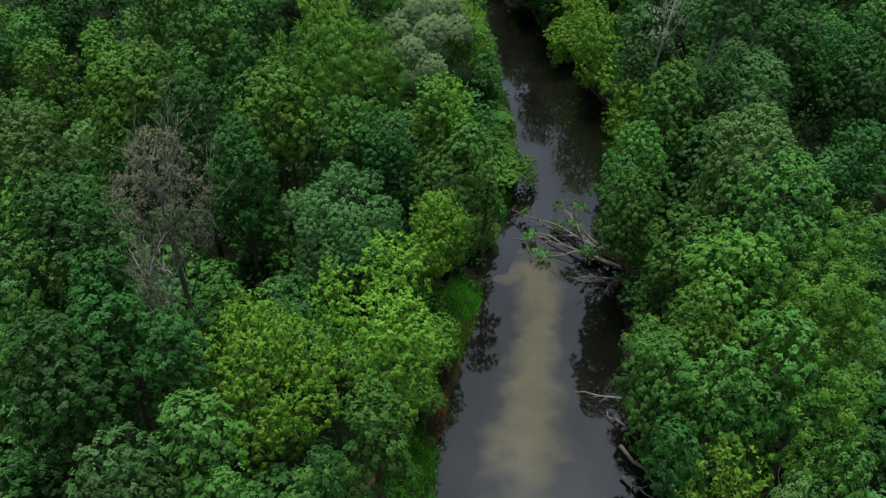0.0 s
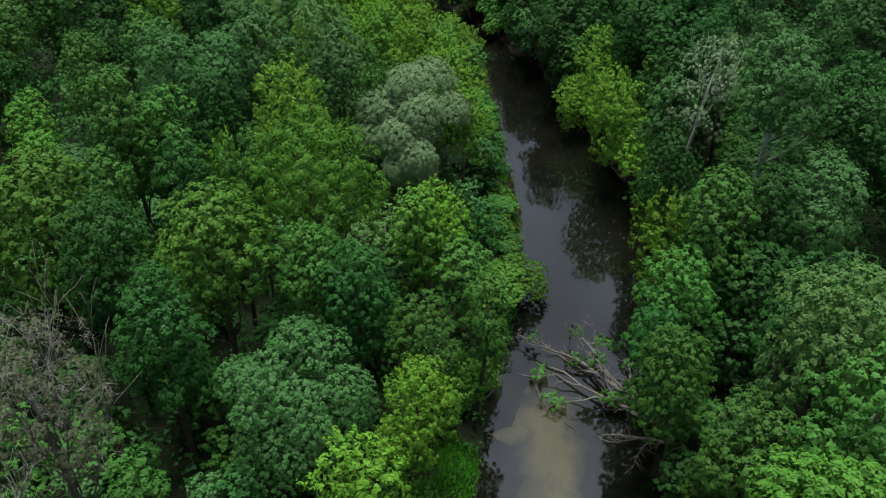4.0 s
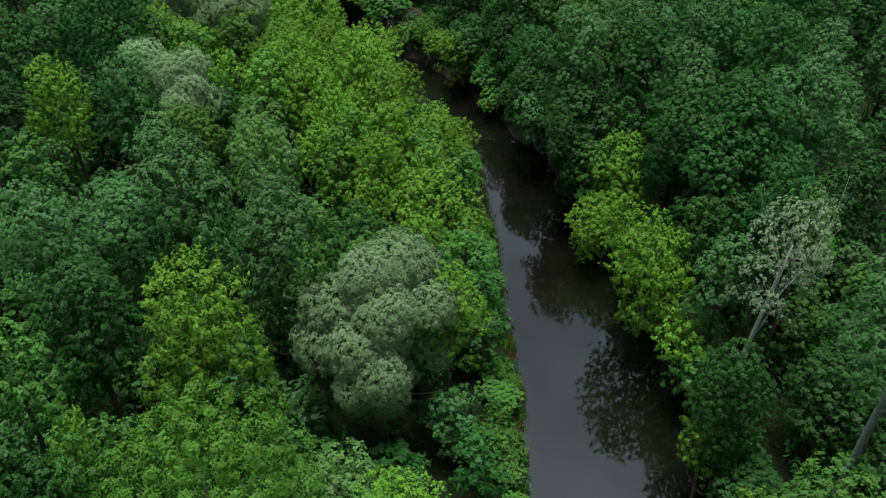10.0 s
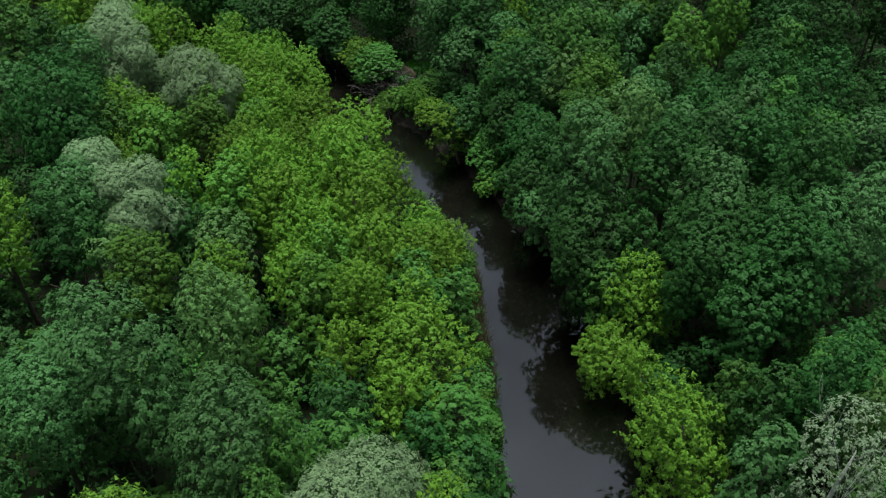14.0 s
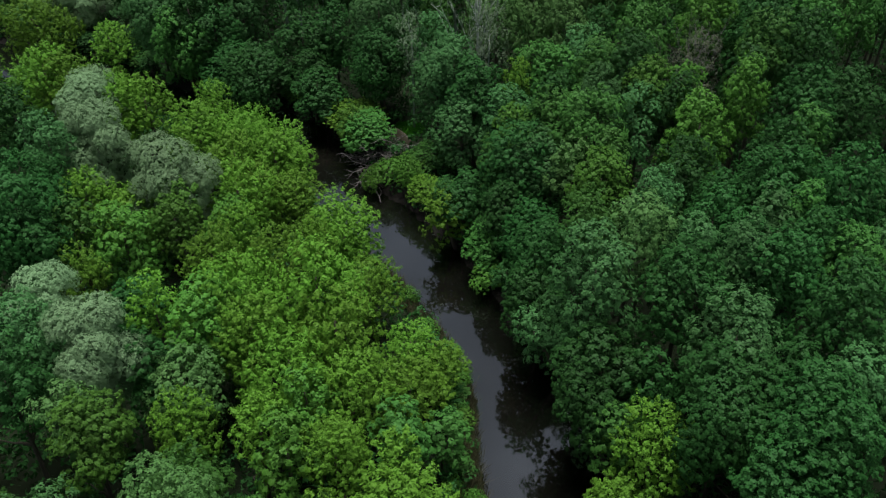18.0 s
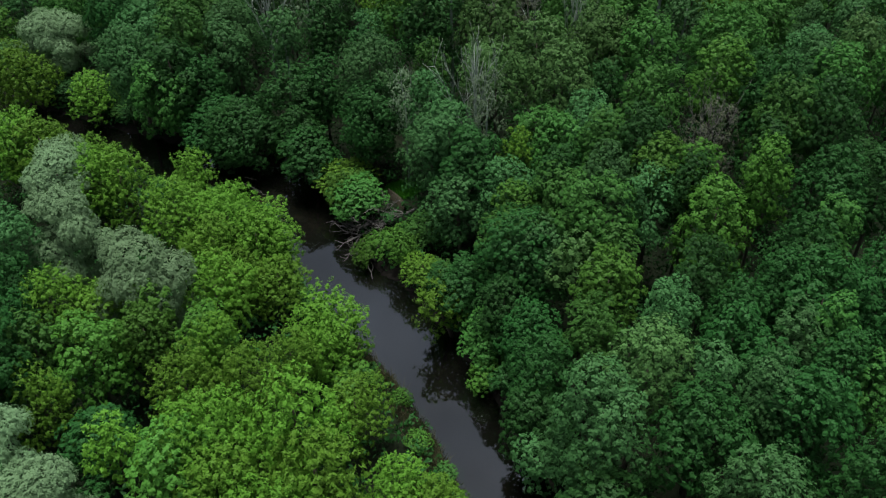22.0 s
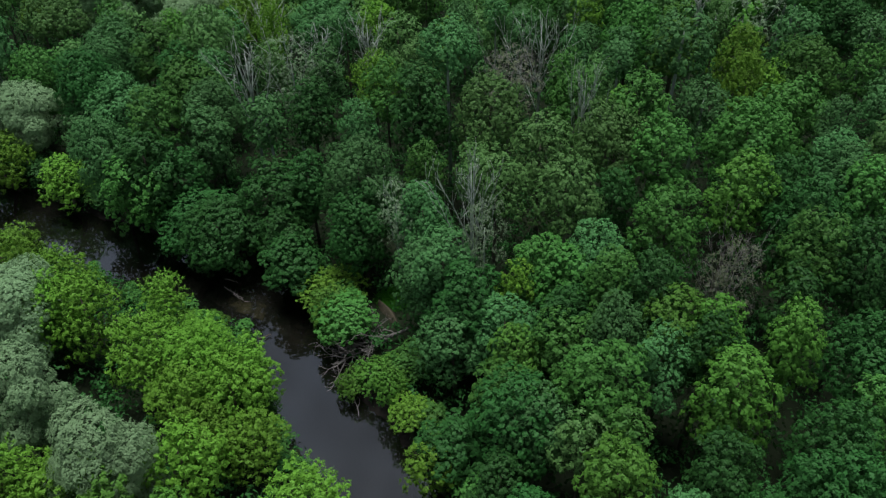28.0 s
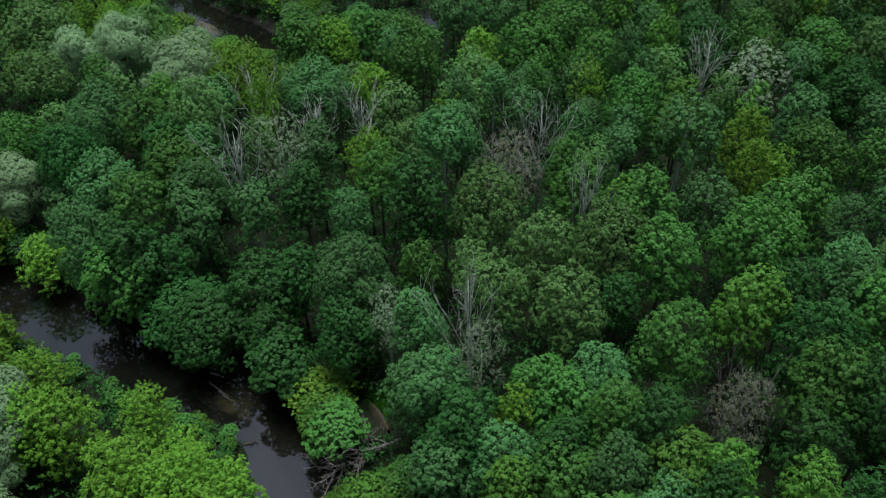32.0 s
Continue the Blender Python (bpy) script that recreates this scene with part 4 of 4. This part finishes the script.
sl.new(drift.outputs["Fac"], shift.inputs["Value"])
sl.new(shift.outputs[0], level.inputs[0])
sl.new(xyz.outputs["Z"], level.inputs[1])
sl.new(level.outputs[0], dep.inputs["Value"])
sl.new(dep.outputs[0], silt.inputs["Fac"])
paint = sn["Principled BSDF"].inputs["Base Color"]
sl.new(paint.links[0].from_socket, silt.inputs["Color2"])
sl.new(silt.outputs[0], paint)
DRIFT = rough_material("bleached_wood", [(0.3, (0.070, 0.066, 0.060)), (0.7, (0.215, 0.208, 0.195))], 3)
DARK_WOOD = rough_material("wet_wood", [(0.3, (0.03, 0.025, 0.02)), (0.7, (0.10, 0.085, 0.065))], 3)
GRASS = leaf_material("grass_blade", (0.034, 0.150, 0.014), (0.062, 0.260, 0.020), (0.105, 0.350, 0.036))
REED = leaf_material("dry_reed", (0.070, 0.075, 0.040), (0.120, 0.125, 0.065), (0.190, 0.180, 0.100))


def band(name, stations, z_mid, z_edge, mat, label, category):
    """A low bank of sand along a line, highest in the middle, with a ragged edge."""
    line = course(stations, 10)
    d = np.gradient(line[:, :2], axis=0)
    d /= np.linalg.norm(d, axis=1)[:, None]
    nrm = np.stack([-d[:, 1], d[:, 0]], 1)
    across, fade = np.linspace(-1, 1, 9), min(24, 0.3 * len(line))
    v, f = [], []
    for i, (row, nn) in enumerate(zip(line, nrm)):
        for a in across:
            w = row[2] * (1 + 0.10 * math.sin(i * 0.45 + a * 2) + 0.05 * math.sin(i * 1.3))
            end = min(1.0, 0.10 + i / fade, 0.10 + (len(line) - 1 - i) / fade) if "sand" in name else 1.0
            z = z_edge + (z_mid - z_edge) * (1 - abs(a) ** 1.5) * end + 0.03 * math.sin(i * 1.7 + a * 5)
            v.append((row[0] + nn[0] * a * w, row[1] + nn[1] * a * w, z))
    for i in range(len(line) - 1):
        for k in range(8):
            q = i * 9 + k
            f.append((q, q + 1, q + 10, q + 9))
    return tagged(new(name, mesh_from(name, v, f, mat, True)), label, category, kind="structure")


band("sandbar", [(11.4, 72, 1.6), (10.4, 68.5, 3.2), (9.9, 65.4, 3.6), (10.3, 62, 2.5), (10.0, 58.5, 2.3), (9.2, 54.7, 2.6), (8.7, 50, 3.2), (8.3, 46.6, 3.8), (8.1, 42, 3.8), (8.2, 34, 3.2)],
     -0.20, -0.95, SAND, "pale yellow sand shoal under shallow water", "sandbar")
band("sandbar", [(4.6, 64.4, 0.8), (6.2, 64.2, 1.1), (8.2, 64.6, 1.3), (10.4, 65.2, 1.2)],
     -0.10, -0.9, SAND, "muddy sand spit running out from the grassy bank", "sandbar")
band("sandbar", [(-22.5, 166.0, 1.2), (-19.5, 164.4, 2.4), (-16.4, 162.6, 2.6), (-13.6, 160.4, 1.6), (-12.2, 158.4, 0.6)],
     -0.66, -1.0, SAND, "brownish sand shoal littered with sunken branches", "sandbar")
band("sandbar", [(-52.5, 266.5, 0.5), (-49.5, 263.0, 1.9), (-47.0, 260.5, 2.0), (-44.5, 258.5, 0.6)],
     -0.06, -0.9, SAND, "yellowish sand shoal under shallow water at a bend", "sandbar")
band("eroded_bank", [(-3.0, 162.0, 0.3), (-2.1, 161.0, 0.6), (-1.3, 159.8, 0.5), (-0.8, 158.6, 0.3)],
     1.75, 0.7, BANK_SOIL, "bare sandy soil on a slipped river bank", "bank")
band("trodden_path", [(-3.2, 41.6, 0.3), (-1.6, 42.6, 0.7), (-0.6, 43.8, 0.6), (0.2, 45.6, 0.3)],
     1.28, 0.9, BANK_SOIL, "bare trodden sand in the riverside grass", "path")


def log(a, b, radius, mat=None, label="pale weathered driftwood log at the water's edge", name="driftwood_log", seed=1, twigs=2):
    """A fallen stem from a to b, tapering, with stubs of branches as parts."""
    rng = np.random.default_rng(seed)
    mat = mat or DRIFT
    a, b = np.array(a, float), np.array(b, float)
    pts = [a + (b - a) * u + rng.normal(0, 0.06, 3) * (0.5 + u) for u in np.linspace(0, 1, 6)]
    root = new(name)
    tagged(root, label, "log")
    part("stem", mesh_from("stem", *tube(pts, np.linspace(radius, radius * 0.45, 6), 7), mat, True), root)
    size = np.linalg.norm(b - a)
    for i in range(twigs):
        line = limb_line(rng, pts[2 + i % 3], (rng.normal(), rng.normal(), 0.5), size * rng.uniform(0.15, 0.35), 4, 0.3, 0.05)
        part("branch", mesh_from("branch", *tube(line, np.linspace(radius * 0.4, radius * 0.12, 5), 5), mat, True), root)
    return root


log((14.1, 47.2, 0.3), (15.9, 43.8, 0.7), 0.14, seed=3, twigs=3)
log((13.9, 44.9, 0.15), (15.3, 43.2, 0.5), 0.10, seed=4)
log((15.4, 50.6, 0.7), (11.8, 51.9, 0.05), 0.07, seed=5, label="forked grey branch reaching out over the river")
log((14.6, 48.6, 0.5), (13.6, 49.9, 0.1), 0.08, seed=6)
log((24.4, 66.4, 1.4), (17.6, 69.7, 3.6), 0.13, seed=16, label="pale dead trunk leaning out from the wooded bank", twigs=3)
log((-3.2, 43.8, 1.35), (-0.8, 44.5, 1.35), 0.13, seed=7, label="peeled pale log lying in the riverside grass")
log((11.2, 65.6, 0.02), (12.0, 64.1, 0.02), 0.05, DARK_WOOD, "thin dark stick floating in the river", "stick", 8, 1)
log((-15.2, 157.4, 0.05), (-13.9, 157.8, 0.15), 0.12, DARK_WOOD, "dark snag sticking out of the still water", "snag", 9, 3)
log((-16.6, 158.0, 0.0), (-16.1, 157.5, 0.12), 0.09, DARK_WOOD, "dark snag sticking out of the still water", "snag", 10, 3)
log((-20.9, 165.4, 0.1), (-18.4, 163.6, 0.05), 0.04, seed=11, label="thin bleached branch lying in the shallows", name="stick")
log((-19.6, 164.2, 0.08), (-17.6, 162.9, 0.05), 0.035, seed=12, label="thin bleached branch lying in the shallows", name="stick")
log((-21.2, 166.8, 0.1), (-19.4, 166.2, 0.05), 0.05, seed=13, label="thin bleached branch lying in the shallows", name="stick")
log((-4.6, 150.8, 1.0), (-3.4, 147.5, 0.15), 0.09, seed=14, label="bare forked branch dipping into the river under a bush", name="stick", twigs=3)


def fallen(base, tip, limbs, radius, spread, label, leaves=0, seed=2, rise=0.25):
    """A toppled tree: trunk, limbs with their twigs, and what is left of its leaves."""
    rng = np.random.default_rng(seed)
    base, tip = np.array(base, float), np.array(tip, float)
    root = new("fallen_tree")
    tagged(root, label, "fallen tree")
    pts = [base + (tip - base) * u + rng.normal(0, 0.12, 3) * u for u in np.linspace(0, 1, 7)]
    part("trunk", mesh_from("trunk", *tube(pts, np.linspace(radius, radius * 0.3, 7), 8), DRIFT, True), root)
    way = (tip - base) / np.linalg.norm(tip - base)
    ends = []
    for i in range(limbs):
        start = pts[1 + i % 5]
        d = way + rng.normal(0, spread, 3)
        d[2] = abs(d[2]) * 0.5 + rise
        line = limb_line(rng, start, d, np.linalg.norm(tip - base) * rng.uniform(0.3, 0.62), 6, 0.20, -0.06)
        line = [np.array((q[0], q[1], max(q[2], 0.06))) for q in line]
        limb = part("limb", mesh_from("limb", *tube(line, np.linspace(radius * 0.45, radius * 0.1, 7), 5), DRIFT, True), root)
        ends.append(line[-2])
        for q in line[2:]:
            for _ in range(2):
                tw = limb_line(rng, q, d + rng.normal(0, 0.7, 3), rng.uniform(0.5, 1.5), 3, 0.3, 0.0)
                tw = [np.array((w[0], w[1], max(w[2], 0.04))) for w in tw]
                part("twig", mesh_from("twig", *tube(tw, (0.034, 0.026, 0.018, 0.009), 3), DRIFT, True), limb)
    for i in range(leaves):
        c = ends[i % len(ends)] + rng.normal(0, 0.3, 3)
        part("foliage", crown_mesh("foliage", rng, [((c[0], c[1], max(c[2], 0.4)), 0.50)], c, 0.42, 14, 0.19, 0.13, LEAF["maple"], 0.0, 0.6), root, "last green leaves on a broken branch")


fallen((18.0, 63.6, 1.2), (12.4, 71.2, 0.3), 9, 0.26, 0.34, "uprooted dead tree lying across the river with bleached limbs", 8, 2)
fallen((17.6, 64.0, 0.9), (10.2, 70.4, 0.15), 4, 0.16, 0.30, "long pale fallen stem reaching into the river with green leaves", 9, 6, 0.1)
fallen((17.8, 63.2, 0.8), (13.6, 64.3, 0.1), 3, 0.14, 0.5, "short broken stem leaning from the bank into the water", 1, 8, 0.1)
fallen((0.6, 157.0, 2.4), (-6.8, 153.6, 0.25), 16, 0.17, 0.42, "tangle of bare grey branches slid down the river bank", 0, 12, 0.05)
fallen((-0.6, 156.4, 2.2), (-7.2, 155.4, 0.3), 14, 0.14, 0.45, "tangle of bare grey branches slid down the river bank", 0, 15, 0.05)


def blades(name, spots, height, width, per, mat, label, seed):
    """Grass or reeds: upright blades in tufts at the given spots."""
    rng = np.random.default_rng(seed)
    c = np.repeat(np.array(spots), per, 0)
    c[:, :2] += rng.normal(0, 0.16, (len(c), 2))
    lean = rng.normal(0, 0.35, (len(c), 3))
    lean[:, 2] = 1
    a = rng.uniform(0, 6.283, len(c))
    sidew = np.stack([np.cos(a), np.sin(a), np.zeros(len(a))], 1) * width
    tall = height * rng.uniform(0.5, 1.3, (len(c), 1))
    v = np.stack([c - sidew, c + sidew, c + lean * tall], 1).reshape(-1, 3)
    i = 3 * np.arange(len(c))
    ob = new(name, mesh_from(name, v.tolist(), np.stack([i, i + 1, i + 2], 1).tolist(), mat))
    return tagged(ob, label, "grass", kind="stuff")


def scatter(seed, count, areas):
    rng = np.random.default_rng(seed)
    out = []
    for x, y, rx, ry in areas:
        m = int(count * rx * ry)
        r, a = np.sqrt(rng.uniform(0, 1, m)), rng.uniform(0, 6.283, m)
        px, py = x + rx * r * np.cos(a), y + ry * r * np.sin(a)
        keep = from_water(px, py) > 0.05
        out += np.stack([px, py, ground_height(px, py)], 1)[keep].tolist()
    return out


def along_left(seed, count, y0, y1, depth):
    """Spots on the strip of land beside the river's left edge."""
    rng = np.random.default_rng(seed)
    st = STREAM[(STREAM[:, 1] > y0) & (STREAM[:, 1] < y1)]
    d = np.gradient(st[:, :2], axis=0)
    d /= np.linalg.norm(d, axis=1)[:, None]
    k = rng.integers(0, len(st), count)
    off = st[k, 2] + rng.uniform(0.1, depth, count)
    px = st[k, 0] - d[k, 1] * off + rng.normal(0, 0.4, count)
    py = st[k, 1] + d[k, 0] * off + rng.normal(0, 0.6, count)
    keep = from_water(px, py) > 0.0
    return np.stack([px, py, ground_height(px, py)], 1)[keep].tolist()


blades("bank_grass", scatter(31, 150, [(4.3, 58.6, 1.9, 4.6), (1.4, 44.6, 1.7, 3.2), (39, 248, 6, 6), (-1.5, 163, 2, 2)]) + along_left(32, 900, 70, 108, 1.3),
     0.30, 0.035, 8, GRASS, "bright green grass along the river bank", 33)
RUST = leaf_material("rusty_grass", (0.080, 0.048, 0.020), (0.130, 0.080, 0.032), (0.190, 0.125, 0.055))
blades("dry_grass", along_left(36, 420, 46, 57.5, 0.5) + along_left(37, 160, 84, 97, 0.4), 0.45, 0.03, 7, RUST, "rusty brown dry grass hanging over the bank", 38)
blades("reeds", along_left(34, 1700, 106, 140, 1.5), 0.95, 0.03, 7, REED, "dry greyish reeds and sedge at the water's edge", 35)

# undergrowth: low shrubs and saplings that close the floor of the wood
rng = np.random.default_rng(21)
ux, uy = rng.uniform(-85, 88, 60000), rng.uniform(24, 285, 60000)
keep = (np.abs(ux) < 32 + 0.32 * np.maximum(uy - 40, 0))
ux, uy = ux[keep], uy[keep]
ud = from_water(ux, uy)
keep = (ud > 0.5) & (np.hypot((ux - 4.3) / 2, (uy - 58.6) / 4.6) > 1) & (np.hypot((ux - 0.8) / 2.2, (uy - 44) / 3.4) > 1) & (np.hypot(ux + 2.2, uy - 160.5) > 2.4) & (np.hypot(ux - 39, uy - 248) > 5)
ux, uy, ud = ux[keep][:24000], uy[keep][:24000], ud[keep][:24000]
uz = ground_height(ux, uy) + rng.uniform(0.2, 1.0, len(ux)) * np.clip(0.6 + ud * 0.4, 0.6, 3.6)
cent = np.stack([ux, uy, uz], 1)
od = unit(rng.normal(0, 1, (len(cent) * 15, 3)) + np.array([0, 0, 0.7]))
at = np.repeat(cent, 15, 0) + od * rng.uniform(0.5, 1.1, (len(od), 1)) * np.array([1.0, 1.0, 0.7])
under = new("undergrowth", leaf_mesh("undergrowth", leaf_tris(rng, at, od, 0.38, 0.29, 0.1), LEAF["dark_maple"]))
tagged(under, "dense dark green shrubs and saplings under the trees", "undergrowth", kind="stuff")

# the wood goes on all round, out of sight: crowns of large leaf sprays over dark trunks' shade
rng = np.random.default_rng(41)
wx, wy = rng.uniform(-150, 150, 9000), rng.uniform(-60, 380, 9000)
away = 31 + 0.27 * np.maximum(0, wy - 40)
keep = ((np.abs(wx) > away + 3) | (wy < 22) | (wy > 294)) & (from_water(wx, wy) > 2.5)
wx, wy = wx[keep][:3600], wy[keep][:3600]
tops = np.stack([wx, wy, ground_height(wx, wy) + rng.uniform(7, 10.5, len(wx))], 1)
od = unit(rng.normal(0, 1, (len(tops) * 40, 3)) + np.array([0, 0, 0.5]))
at = np.repeat(tops, 40, 0) + od * np.repeat(rng.uniform(2.2, 3.6, (len(tops), 1)), 40, 0) * rng.uniform(0.7, 1.05, (len(od), 1))
wood = new("distant_wood", leaf_mesh("distant_wood", leaf_tris(rng, at, od, 1.5, 1.1, 0.1), LEAF["maple"]))
tagged(wood, "unbroken green broadleaf wood spreading over the floodplain", "wood", kind="stuff")
